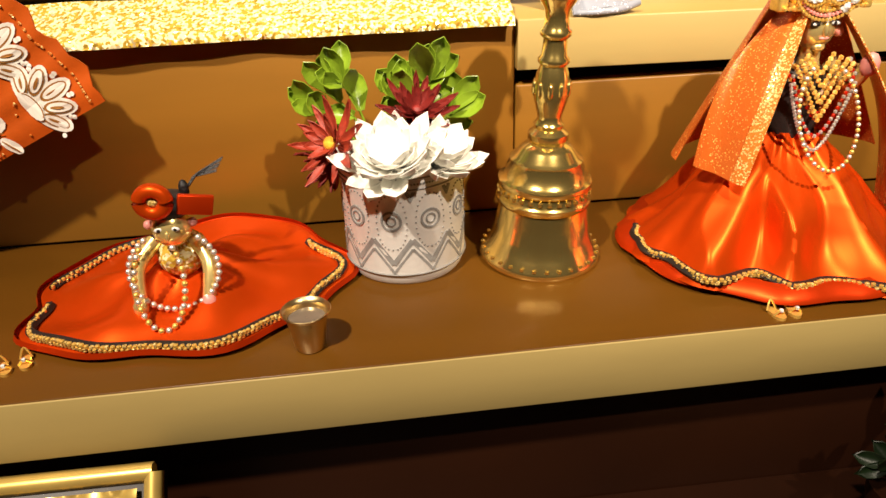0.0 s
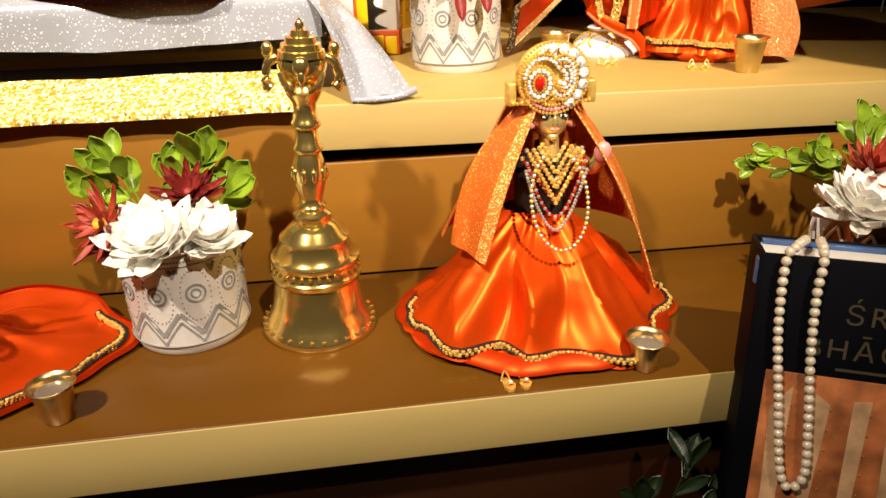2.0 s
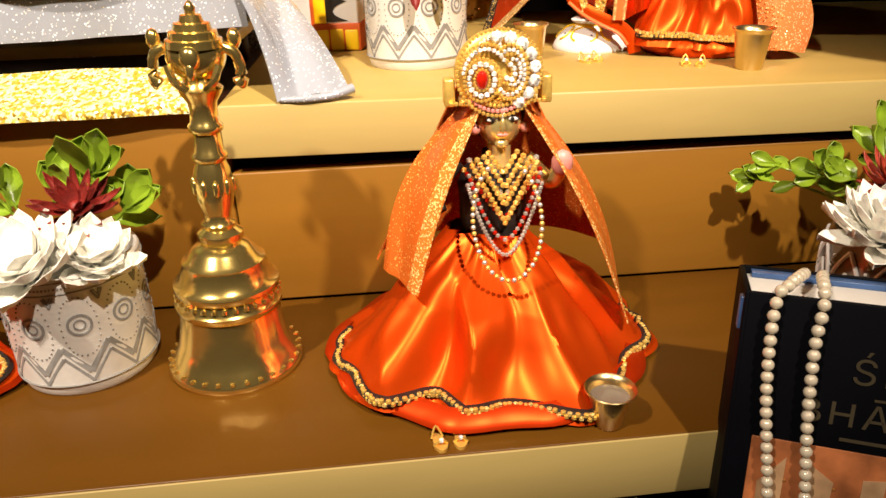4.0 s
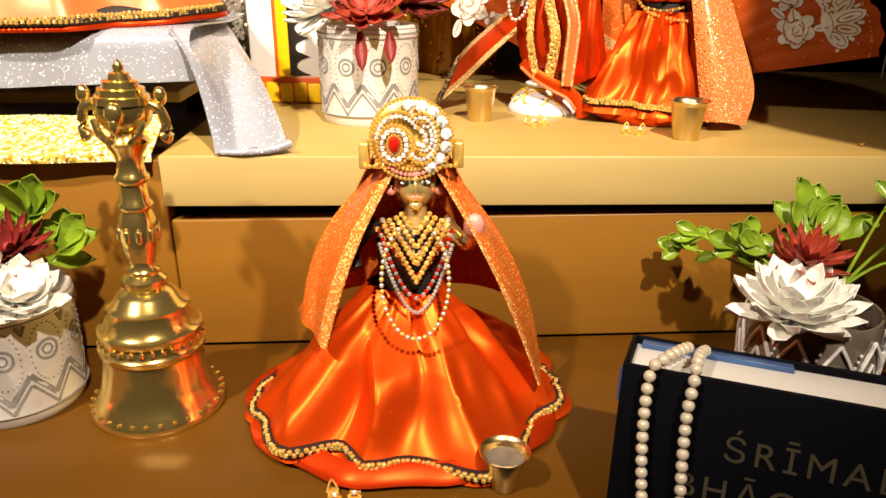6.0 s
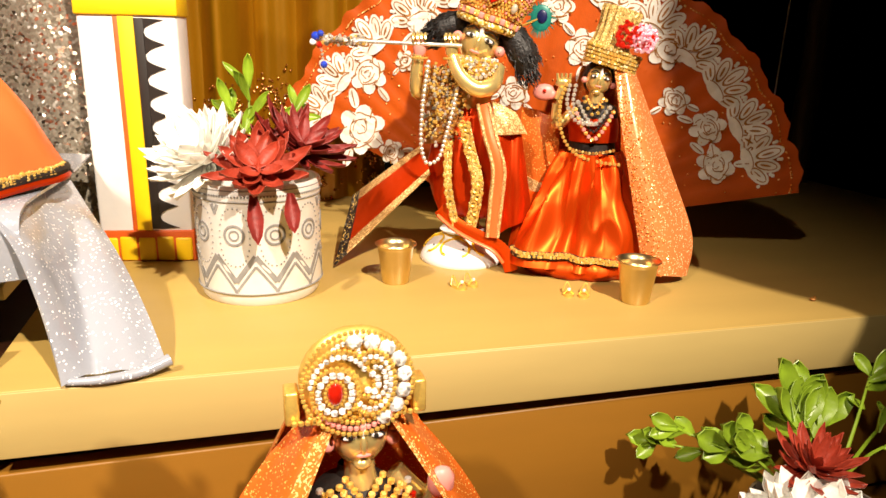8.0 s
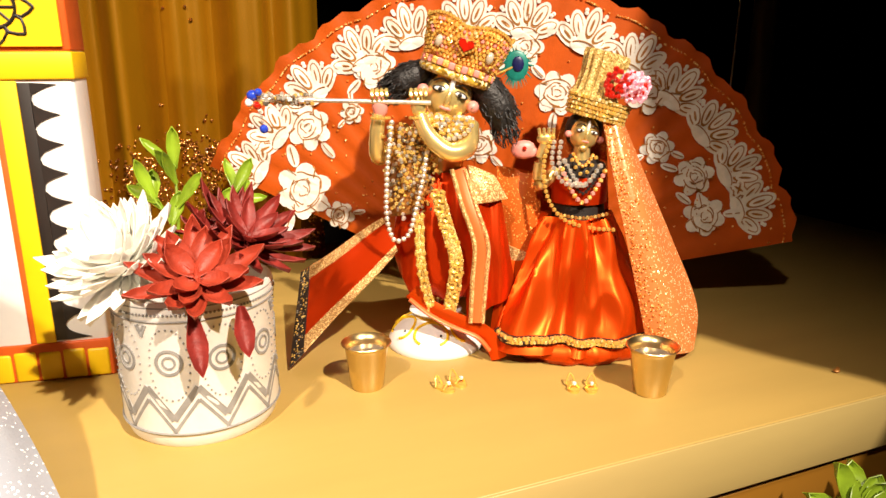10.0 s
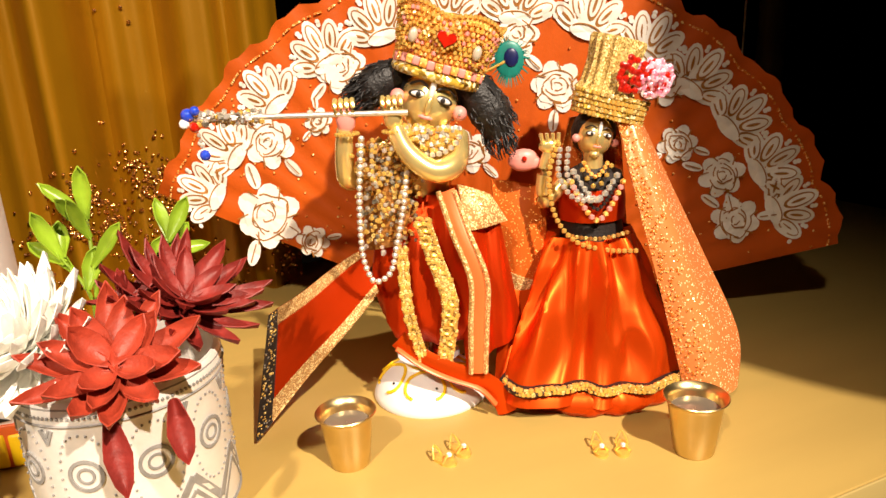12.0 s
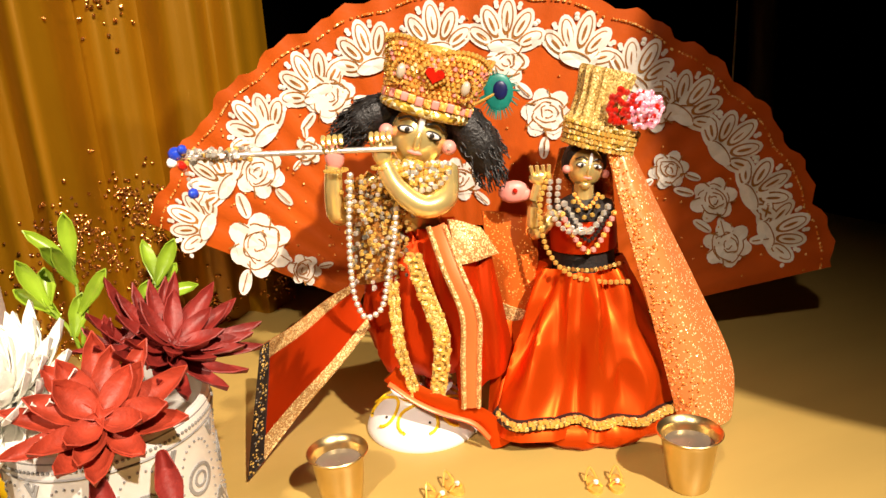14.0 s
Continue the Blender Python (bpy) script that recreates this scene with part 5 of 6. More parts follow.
# ---- brass hand bell ----
def hand_bell(at):
    bell = thing("hand_bell", at, "polished brass prayer bell with a long turned handle", "bell", m=pose(*at, 1.0, 2.0, 0))
    b = Build()
    b.lathe([(0.034, 0.002), (0.040, 0.0), (0.0415, 0.0025), (0.0405, 0.0055), (0.036, 0.011), (0.0325, 0.020), (0.0305, 0.032), (0.0295, 0.041), (0.0315, 0.043), (0.0318, 0.046), (0.0295, 0.048), (0.0290, 0.053), (0.0310, 0.055), (0.0308, 0.058), (0.0270, 0.060), (0.0255, 0.066), (0.0235, 0.070), (0.0240, 0.072), (0.0210, 0.074), (0.0175, 0.079), (0.0150, 0.081), (0.0105, 0.083)], BRASS, (0, 0, 0), 56)
    b.object("bell_cup", bell)
    o, o2 = Build(), Build()
    for k in range(30):
        a = 2 * math.pi * k / 30
        o.ball((0.0300 * math.cos(a), 0.0300 * math.sin(a), 0.0505), 0.0016, BRASS, 7, (1, 1, 1.3))
        o2.ball((0.0395 * math.cos(a), 0.0395 * math.sin(a), 0.0072), 0.0016, BRASS, 6)
    o.object("band_ornament", bell)
    o2.object("lip_ornament", bell)
    h = Build()
    h.lathe([(0.0105, 0.082), (0.0130, 0.085), (0.0130, 0.089), (0.0090, 0.092), (0.0100, 0.095), (0.0075, 0.098), (0.0080, 0.101), (0.0105, 0.110), (0.0115, 0.118), (0.0100, 0.127), (0.0080, 0.132), (0.0098, 0.134), (0.0098, 0.136), (0.0078, 0.138), (0.0072, 0.148), (0.0095, 0.150), (0.0095, 0.1525), (0.0078, 0.154), (0.0072, 0.160), (0.0078, 0.165), (0.0110, 0.170), (0.0120, 0.1725), (0.0085, 0.176), (0.0080, 0.180)], BRASS, (0, 0, 0), 30)
    for k in range(10):
        a = 2 * math.pi * k / 10
        h.ball((0.0108 * math.cos(a), 0.0108 * math.sin(a), 0.118), 0.0026, BRASS, 7, (0.8, 0.8, 2.2))
    h.object("handle", bell)
    t = Build()
    t.ball((0, 0, 0.190), 0.0150, BRASS, 22, (1.05, 0.9, 0.95))
    t.lathe([(0.0150, 0.194), (0.0145, 0.198), (0.0128, 0.1985), (0.0124, 0.202), (0.0100, 0.2025), (0.0092, 0.206), (0.0062, 0.2065), (0.0052, 0.210), (0.0026, 0.2105), (0.0030, 0.2135), (0.0014, 0.2160), (0.0004, 0.217)], BRASS, (0, 0, 0), 24)
    t.ball((0, -0.0145, 0.190), 0.0055, BRASS, 12, (1.0, 0.7, 1.2))
    t.ball((0, -0.0160, 0.184), 0.0035, BRASS, 10, (0.8, 0.8, 1.5))
    t.object("finial", bell)
    for s in (-1, 1):
        t = Build()
        t.ball((s * 0.0205, 0, 0.198), 0.0042, BRASS, 10, (0.9, 0.8, 1.3))
        t.tube(curve([(s * 0.015, -0.002, 0.194), (s * 0.021, -0.002, 0.190), (s * 0.0225, 0, 0.178), (s * 0.020, 0, 0.174)], 10), [0.003, 0.003, 0.003, 0.0028, 0.0028, 0.003, 0.0034, 0.0038, 0.004, 0.0042, 0.0035], BRASS, 8)
        t.tube(curve([(s * 0.013, -0.009, 0.186), (s * 0.010, -0.011, 0.178), (s * 0.005, -0.009, 0.173)], 8), 0.0022, BRASS, 7)
        t.object("finial_ear", bell)
    return bell


hand_bell((0.058, 0.530, 0.0002))


# ---- cups and tiny sandals ----
def cup(at, rim, foot, high, label, fill=True):
    c = thing("metal_cup", at, label, "cup", "small metal cups")
    b = Build()
    b.lathe([(0.0005, 0.0), (foot - 0.0008, 0.0), (foot, 0.001), (foot + (rim - foot) * 0.35, high * 0.55), (rim * 0.84, high * 0.86), (rim * 0.86, high * 0.93), (rim * 0.99, high * 0.975), (rim, high * 0.985), (rim * 0.98, high), (rim * 0.84, high * 0.95), (rim * 0.78, high * 0.86), (foot * 0.85, 0.003), (0.0005, 0.0025)], SOFTBRASS, (0, 0, 0), 36)
    b.object("cup_body", c)
    w = Build()
    w.lathe([(0.0002, high * 0.78), (rim * 0.755, high * 0.78)], GREYGLASS, (0, 0, 0), 24)
    w.object("water", c)
    return c


cup((-0.096, 0.443, 0.0001), 0.0142, 0.0086, 0.0255, "small flared metal cup beside the spread dress")
cup((0.270, 0.436, 0.0001), 0.0140, 0.0072, 0.0235, "small flared metal cup at the skirt's edge")
cup((0.285, 0.728, Z + 0.0019), 0.0150, 0.0098, 0.029, "small brass cup of water beside the white stand")
cup((0.437, 0.656, Z + 0.0003), 0.0155, 0.0098, 0.030, "small brass cup of water before the veil")


def sandals(at, turn):
    p = thing("toy_sandals", at, "pair of tiny gold toy sandals on the shelf", "sandals", "tiny gold sandals", m=pose(*at, 0, 0, turn))
    for s in (-1, 1):
        b = Build()
        m = pose(s * 0.0056, 0, 0, 0, 0, s * -8)
        out = [(0.0034 * (1.15 if math.sin(a) < 0 else 0.9) * math.cos(a), 0.0072 * math.sin(a)) for a in [2 * math.pi * k / 18 for k in range(18)]]
        vs = [m @ Vector((x, y, 0)) for x, y in out] + [m @ Vector((x, y, 0.0018)) for x, y in out]
        b.add(vs, [tuple(range(18)), tuple(reversed(range(18, 36)))] + [(i, (i + 1) % 18, (i + 1) % 18 + 18, i + 18) for i in range(18)], BEADGOLD)
        b.object("sole", p)
        st = Build()
        st.tube([m @ Vector(q) for q in curve([(-0.0036, -0.002, 0.0015), (0, -0.003, 0.0052), (0.0036, -0.002, 0.0015)], 8)], 0.0008, BEADGOLD, 6)
        st.tube([m @ Vector(q) for q in curve([(-0.0032, 0.004, 0.0015), (0, 0.006, 0.0075), (0.0032, 0.004, 0.0015)], 8)], 0.0006, BEADGOLD, 6)
        st.object("strap", p)
        g = Build()
        g.ball(m @ Vector((0, -0.0034, 0.0052)), 0.0014, GEMCLEAR, 7)
        g.object("stone", p)
    return p


sandals((0.184, 0.432, 0.0), 6)
sandals((-0.262, 0.449, 0.0), 25)
sandals((0.331, 0.708, Z + 0.0015), 20)
sandals((0.402, 0.675, Z + 0.0007), -25)
b = Build()
b.ball((0.564, 0.632, Z + 0.0003), 0.0022, FANLINE, 8, (1.2, 0.9, 0.6))
b.ball((0.566, 0.633, Z + 0.0011), 0.0013, FANLINE, 6)
tagged(b.object("crumb"), "small brown crumb lying on the shelf", "crumb")


# ---- white stand under the flute doll ----
def stand(at):
    s = thing("doll_stand", at, "white painted dome stand with yellow loops under a doll", "stand")
    b = Build()
    b.lathe([(0.0005, 0.0), (0.0325, 0.0), (0.0335, 0.002), (0.0325, 0.005), (0.0290, 0.011), (0.0225, 0.017), (0.0150, 0.020), (0.0125, 0.0215), (0.0165, 0.0235), (0.0180, 0.0250), (0.0165, 0.0262), (0.0005, 0.0262)], WHITEPAINT, (0, 0, 0), 44)
    b.object("dome", s)
    y = Build()
    prof = [(0.0150, 0.0202), (0.0225, 0.0174), (0.0290, 0.0114), (0.0322, 0.0062)]

    def on(a, t):
        x = t * 3
        i = min(int(x), 2)
        r, z = mix(prof[i], prof[i + 1], x - i)
        return (r * 1.008 * math.cos(a), r * 1.008 * math.sin(a), z + 0.0003)
    for k in range(6):
        a0 = 2 * math.pi * k / 6
        lp = Build()
        lp.tube([on(a0 + 0.45 * math.sin(q), 0.42 - 0.40 * math.cos(q)) for q in [-math.pi + 2 * math.pi * i / 24 for i in range(25)]][2:-2], 0.0009, YELLOW, 6)
        lp.object("yellow_loop", s)
    y.tube([(0.0135 * math.cos(q), 0.0135 * math.sin(q), 0.0212) for q in [2 * math.pi * i / 30 for i in range(31)]], 0.0012, YELLOW, 6, False)
    y.object("yellow_ring", s)
    d = Build()
    for k in range(12):
        d.ball(on(2 * math.pi * k / 12 + 0.26, 0.72 if k % 2 else 0.5), 0.0008, BLACKPAINT, 6)
    d.object("dots", s)
    return s


stand((0.350, 0.777, Z + 0.0012))


# ---- painted pillar ----
def pillar(at, turn):
    p = thing("painted_pillar", at, "white, yellow and black painted wooden pillar behind the pot", "pillar", m=pose(*at, 0, 0, turn))
    w, d = 0.034, 0.030
    b = Build()
    b.box(-w, w, 0, d, 0.0, 0.34, WHITEPAINT, 0.002)
    b.object("shaft", p)
    base = Build()
    base.box(-w - 0.0012, w + 0.0012, -0.0014, d, 0.0, 0.024, REDPAINT, 0.001)
    base.object("base_band", p)
    for k in range(5):
        q = Build()
        x0 = -w + 0.0006 + k * 0.0136
        q.box(x0, x0 + 0.0122, -0.0026, 0.0, 0.0006, 0.0185 + 0.0008 * (k % 2), YELLOW, 0.0014)
        q.object("yellow_block", p)
    s = Build()
    s.box(-0.0095, -0.0060, -0.0006, 0.001, 0.024, 0.178, REDPAINT, 0.0003)
    s.box(-0.0062, 0.0045, -0.0010, 0.001, 0.024, 0.178, YELLOW, 0.0004)
    s.object("yellow_stripe", p)
    bl = Build()
    bl.box(0.0047, 0.0110, -0.0008, 0.001, 0.025, 0.177, BLACKPAINT, 0.0002)
    # black field bitten by white scallops with ragged rims
    n = 9
    h = 0.150 / n
    rnd = random.Random(5)
    for k in range(n + 1):
        zc = 0.026 + k * h
        z0, z1 = max(0.025, zc - h * 0.5), min(0.177, zc + h * 0.5)
        pts = [(0.0110, z0)]
        for i in range(13):
            t = -1 + 2 * i / 12
            z = zc + t * h * 0.5
            if z0 <= z <= z1:
                pts.append((0.0105 + 0.0135 * max(0.0, 1 - abs(t)) ** 2.2 + rnd.uniform(0, 0.0008), z))
        pts.append((0.0110, z1))
        if len(pts) > 4:
            bl.flat(pts, -0.0008, 0.0006, BLACKPAINT, Matrix.Identity(4))
    bl.object("black_scallops", p)
    c = Build()
    c.box(-w - 0.001, w + 0.001, -0.0018, d, 0.1785, 0.1935, YELLOW, 0.001)
    c.object("cross_band", p)
    t = Build()
    t.box(-w - 0.0008, w + 0.0008, -0.0012, d, 0.1940, 0.34, REDPAINT, 0.001)
    t.object("head_panel", p)
    f = Build()
    f.box(-w + 0.0030, w - 0.0030, -0.0030, 0, 0.1962, 0.275, YELLOW, 0.0)
    ob = f.object("yellow_panel", p)
    wh = Build()
    zc = 0.2165
    circ = lambda r, n=24: [(r * math.cos(2 * math.pi * k / n), -0.0033, zc + r * math.sin(2 * math.pi * k / n)) for k in range(n + 1)]
    wh.tube(circ(0.0105), 0.0009, BLACKPAINT, 5, False)
    wh.ball((0, -0.0032, zc), 0.0030, BLACKPAINT, 10, (1, 0.2, 1))
    for k in range(8):
        a = 2 * math.pi * k / 8
        wh.tube([(0, -0.0033, zc), (0.0105 * math.cos(a), -0.0033, zc + 0.0105 * math.sin(a))], 0.0007, BLACKPAINT, 5)
        for s_ in (-1, 1):
            wh.tube([(r * math.cos(a + s_ * o), -0.0033, zc + r * math.sin(a + s_ * o)) for r, o in ((0.0105, 0.39), (0.0140, 0.36), (0.0170, 0.16), (0.0195, 0.0))], 0.0008, BLACKPAINT, 5)
    wh.object("wheel_drawing", p)
    return p


pillar((0.111, 0.812, Z + 0.0038), -10)


# ---- printed fans ----
def hand_fan(at, yaw, lean, a0, a1, R, label, seed=0, inner=0.10, shells=(), roses=()):
    fan = thing("hand_fan", at, label, "fan", "red printed fans", m=pose(*at, lean, 0, yaw))
    folds = 26

    def surf(a, r, lift=0.0):
        t = (a - a0) / (a1 - a0)
        y = 0.0022 * (1 - abs(((t * folds) % 1.0) * 2 - 1)) * (r / R)
        return (r * math.cos(radians(a)), -y - lift, r * math.sin(radians(a)))

    def edge(a):
        return R * (0.992 + 0.020 * abs(math.sin(radians(a - a0) * 16.0)) + 0.006 * math.sin(radians(a) * 75))
    b = Build()
    b.sheet(lambda u, v: surf(a1 + (a0 - a1) * u, inner + (edge(a1 + (a0 - a1) * u) - inner) * v), folds * 4, 10, FANRED, 0.0010)
    b.object("leaf_cloth", fan)
    for k in range(12):
        a = a0 + (a1 - a0) * (k + 0.5) / 12
        s = Build()
        s.tube([surf(a, 0.004, -0.003), surf(a, R * 0.95, -0.0035)], 0.0018, REDPAINT, 6)
        s.object("rib", fan)

    def blob(bb, ca, cr, pts, mat, lift):
        """A printed shape: points in (sideways, outwards) metres round a place on the cloth."""
        vs = []
        for x, y in pts:
            r = cr + y
            vs.append(surf(ca - math.degrees(x / max(r, 0.02)), r, lift))
        c = surf(ca, cr, lift)
        n = len(vs)
        c = tuple(sum(v[i] for v in vs) / n for i in range(3))
        c = (c[0], min(c[1], -lift - 0.0008), c[2])
        bb.add([c] + vs, [(0, i + 1, (i + 1) % n + 1) for i in range(n)], mat)

    def oval(x, y, w, h, turn=0.0, n=16, wob=0.0):
        out = []
        for k in range(n):
            q = 2 * math.pi * k / n
            px, py = w * math.cos(q) * (1 + wob * math.sin(5 * q)), h * math.sin(q) * (1 + wob * math.sin(5 * q))
            out.append((x + px * math.cos(turn) - py * math.sin(turn), y + px * math.sin(turn) + py * math.cos(turn)))
        return out

    def stroke(bb, ca, cr, pts, w, mat, lift):
        for (x0, y0), (x1, y1) in zip(pts, pts[1:]):
            d = Vector((x1 - x0, y1 - y0))
            if d.length < 1e-7:
                continue
            nrm = Vector((-d.y, d.x)).normalized() * w / 2
            q = [(x0 - nrm.x, y0 - nrm.y), (x1 - nrm.x, y1 - nrm.y), (x1 + nrm.x, y1 + nrm.y), (x0 + nrm.x, y0 + nrm.y)]
            vs = []
            for x, y in q:
                r = cr + y
                p = surf(ca - math.degrees(x / max(r, 0.02)), r, lift)
                vs.append((p[0], min(p[1], -lift - 0.0008), p[2]))
            bb.add(vs, [(0, 1, 2, 3)], mat)
    rnd = random.Random(seed)
    for a in shells or [a0 + (a1 - a0) * (k + 0.5) / 13 for k in range(13)]:
        p = Build()
        base = R * 0.832
        for j in range(-2, 3):
            tt = -j * 0.50
            L = 0.031 - 0.0022 * abs(j)
            cx_, cy_ = math.sin(-tt) * L * 0.64, math.cos(tt) * L * 0.64
            blob(p, a, base, oval(cx_, cy_, 0.0060, L * 0.45, tt), FANWHITE, 0.0016 + 0.0001 * (j % 2))
            blob(p, a, base, oval(cx_ * 1.05, cy_ * 1.05, 0.0040, L * 0.33, tt), FANLINE, 0.0020)
            blob(p, a, base, oval(cx_ * 1.08, cy_ * 1.08, 0.0030, L * 0.28, tt), FANWHITE, 0.0023)
            blob(p, a, base, oval(cx_ * 1.02, cy_ * 1.02, 0.0009, L * 0.16, tt, 10), FANLINE, 0.0026)
            for e in (-1, 1):
                ex, ey = math.sin(-tt + e * 0.25) * L * 0.98, math.cos(tt - e * 0.25) * L * 0.98
                blob(p, a, base, oval(ex, ey, 0.0016, 0.0016, 0, 8), FANWHITE, 0.0017)
        blob(p, a, base, oval(0, 0.004, 0.0105, 0.0050), FANWHITE, 0.0025)
        stroke(p, a, base, [(0.0095 * math.cos(q), 0.0045 + 0.0035 * math.sin(q)) for q in [0.2 + 2.7 * i / 10 for i in range(11)]], 0.0008, FANLINE, 0.0028)
        for q in (-1, 1):
            blob(p, a, base, oval(q * 0.0125, 0.0075, 0.0038, 0.0026, q * 0.5), FANWHITE, 0.0018)
        p.object("shell_print", fan, False)
    g = Build()
    for k in range(620):
        a = a0 + (a1 - a0) * rnd.random()
        r = R * (0.965 + 0.012 * abs(math.sin(radians(a - a0) * 16.0))) if k % 3 else R * rnd.uniform(0.45, 0.95)
        g.ball(surf(a, r, 0.0012), 0.0009, TULLEGOLD, 4)
    tagged(g.object("glitter_rim", fan), kind="stuff")

    def rose(a, r, s, turn):
        p = Build()
        for q in range(6):
            t = turn + q * 1.047
            blob(p, a, r, oval(0.62 * s * math.cos(t), 0.62 * s * math.sin(t), 0.52 * s, 0.40 * s, t, 12), FANWHITE, 0.0015 + 0.0001 * q)
        blob(p, a, r, oval(0, 0, 0.92 * s, 0.82 * s, 0, 18, 0.08), FANWHITE, 0.0022)
        for w, ox, oy in ((0.80, 0.0, 0.0), (0.66, 0.08, -0.05), (0.50, -0.06, 0.06), (0.36, 0.05, 0.08), (0.20, 0.0, 0.0)):
            st = turn + 11 * w
            for g in (0.0, 2.4):
                stroke(p, a, r, [(s * (ox + w * math.cos(st + g + q) * (1 + 0.12 * math.sin(4 * q))), s * (oy + w * 0.85 * math.sin(st + g + q))) for q in [1.9 * i / 9 for i in range(10)]], 0.0008, FANLINE, 0.0025)
        for q in range(6):
            t = turn + q * 1.047 + 0.5
            stroke(p, a, r, [(0.66 * s * math.cos(t), 0.66 * s * math.sin(t)), (1.05 * s * math.cos(t + 0.2), 1.05 * s * math.sin(t + 0.2))], 0.0009, FANLINE, 0.0025)
        for q in (turn + 0.4, turn + 2.7):
            lx, ly = 1.45 * s * math.cos(q), 1.45 * s * math.sin(q)
            blob(p, a, r, oval(lx, ly, 0.48 * s, 0.22 * s, q), FANWHITE, 0.0014)
            stroke(p, a, r, [(lx * 0.75, ly * 0.75), (lx * 1.25, ly * 1.25)], 0.0008, FANLINE, 0.0024)
        p.object("rose_print", fan, False)
    if not roses:
        roses = [(a0 + (a1 - a0) * (k + 0.5) / 8, R * (0.755 if k % 2 else 0.70), 0.0165, 0.7 * k) for k in range(8)]
    for a, r, size, turn in roses:
        rose(a, r, size, turn)
    piv = Build()
    piv.ball((0, -0.003, 0.004), 0.005, BEADGOLD, 10, (1, 0.6, 1))
    piv.object("pivot", fan)
    return fan


hand_fan((0.422, 0.844, Z + 0.006), -28, 0, 11.5, 155, 0.2425, "red cloth hand fan printed with white roses, open behind the dolls", 3, 0.09,
         shells=(151, 142, 129.5, 117, 106, 94.5, 82.5, 70, 59, 49, 39, 29, 21),
         roses=((150, 0.169, 0.0205, 0.4), (136, 0.194, 0.0160, 1.9), (115.5, 0.200, 0.0150, 3.0), (125.5, 0.180, 0.0085, 0.6), (151, 0.134, 0.0105, 5.0), (82, 0.196, 0.0130, 1.2), (72, 0.169, 0.0150, 2.2), (53.5, 0.201, 0.0150, 0.2), (43, 0.176, 0.0115, 4.1), (32, 0.186, 0.0135, 3.4), (22, 0.181, 0.0145, 0.9), (93, 0.122, 0.0130, 2.8), (104, 0.166, 0.0115, 1.0)))
hand_fan((-0.452, 0.560, 0.008), 0, -4, 25, 152, 0.258, "red cloth hand fan with white print, open against the riser", 9)


# ---- book with pearls ----
def book():
    m = pose(0.3195, 0.405, 0.0935, 0, 0, -24) @ pose(0, 0, 0, -10, 0, 0)
    W, H, T = 0.168, 0.238, 0.048
    bk = thing("book", (0, 0, 0), "thick dark blue hardcover book leaning upright at the shelf's edge", "book", m=m)
    j = Build()
    j.box(0, W, 0, 0.0022, -H, 0, NAVY, 0.0006)
    j.object("front_cover", bk)
    j = Build()
    j.box(0, W, T - 0.0022, T, -H, 0, NAVY, 0.0006)
    j.object("back_cover", bk)
    j = Build()
    j.box(-0.0016, 0.0012, 0.0004, T - 0.0004, -H, 0, NAVY, 0.0010)
    j.object("spine", bk)
    p = Build()
    p.box(0.0013, W - 0.004, 0.0024, T - 0.0024, -H + 0.004, -0.004, PAGES, 0.0005)
    p.object("page_block", bk)
    e = Build()
    e.box(0.004, 0.075, T - 0.0095, T - 0.0023, -0.0040, -0.0012, BLUEBIT, 0.0003)
    e.object("jacket_flap", bk)
    e = Build()
    e.box(-0.0030, 0.004, 0.004, 0.010, -0.020, -0.004, BLUEBIT, 0.0008)
    e.object("spine_picture", bk)
    q = Build()
    q.box(0.010, W - 0.010, -0.0006, 0.0008, -H + 0.012, -0.070, PICTURE, 0.0002)
    pic = q.object("picture", bk)
    rnd = random.Random(8)
    for k in range(7):
        st = Build()
        x = 0.014 + k * 0.021
        pts = [(x + rnd.uniform(0, 0.004), -0.074 - rnd.uniform(0, 0.02)), (x + 0.012, -0.077 - rnd.uniform(0, 0.01)), (x + 0.010 + rnd.uniform(-0.003, 0.004), -0.16), (x + 0.013, -0.222), (x + 0.001, -0.222), (x + 0.003, -0.15)]
        st.flat(pts, -0.0009, 0.0003, PICTURE2, Matrix.Identity(4))
        for d in range(9):
            st.ball((x + 0.0125, -0.0010, -0.090 - 0.013 * d), 0.0007, FANLINE, 5)
        st.object("picture_column", pic)

    def words(text, x, z, size):
        cu = bpy.data.curves.new("letters", "FONT")
        cu.body, cu.size, cu.extrude, cu.space_character = text, size, 0.0001, 1.25
        tmp = new("letters_tmp", cu)
        dg = bpy.context.evaluated_depsgraph_get()
        me = bpy.data.meshes.new_from_object(tmp.evaluated_get(dg))
        bpy.data.objects.remove(tmp)
        me.materials.clear()
        me.materials.append(LETTER)
        for v in me.vertices:
            v.co = Vector((x + v.co.x, -0.0004 - v.co.z, z + v.co.y))
        me.update()
        ob = new("title_lettering", me)
        ob.parent = bk
    words("ŚRĪMAD", 0.046, -0.037, 0.0165)
    words("BHĀGAVATAM", 0.028, -0.058, 0.0165)
    l = Build()
    l.box(0.046, 0.120, -0.0004, 0.0006, -0.0655, -0.0640, LETTER, 0.0)
    l.object("subtitle_bar", bk)
    return m


BOOK = book()


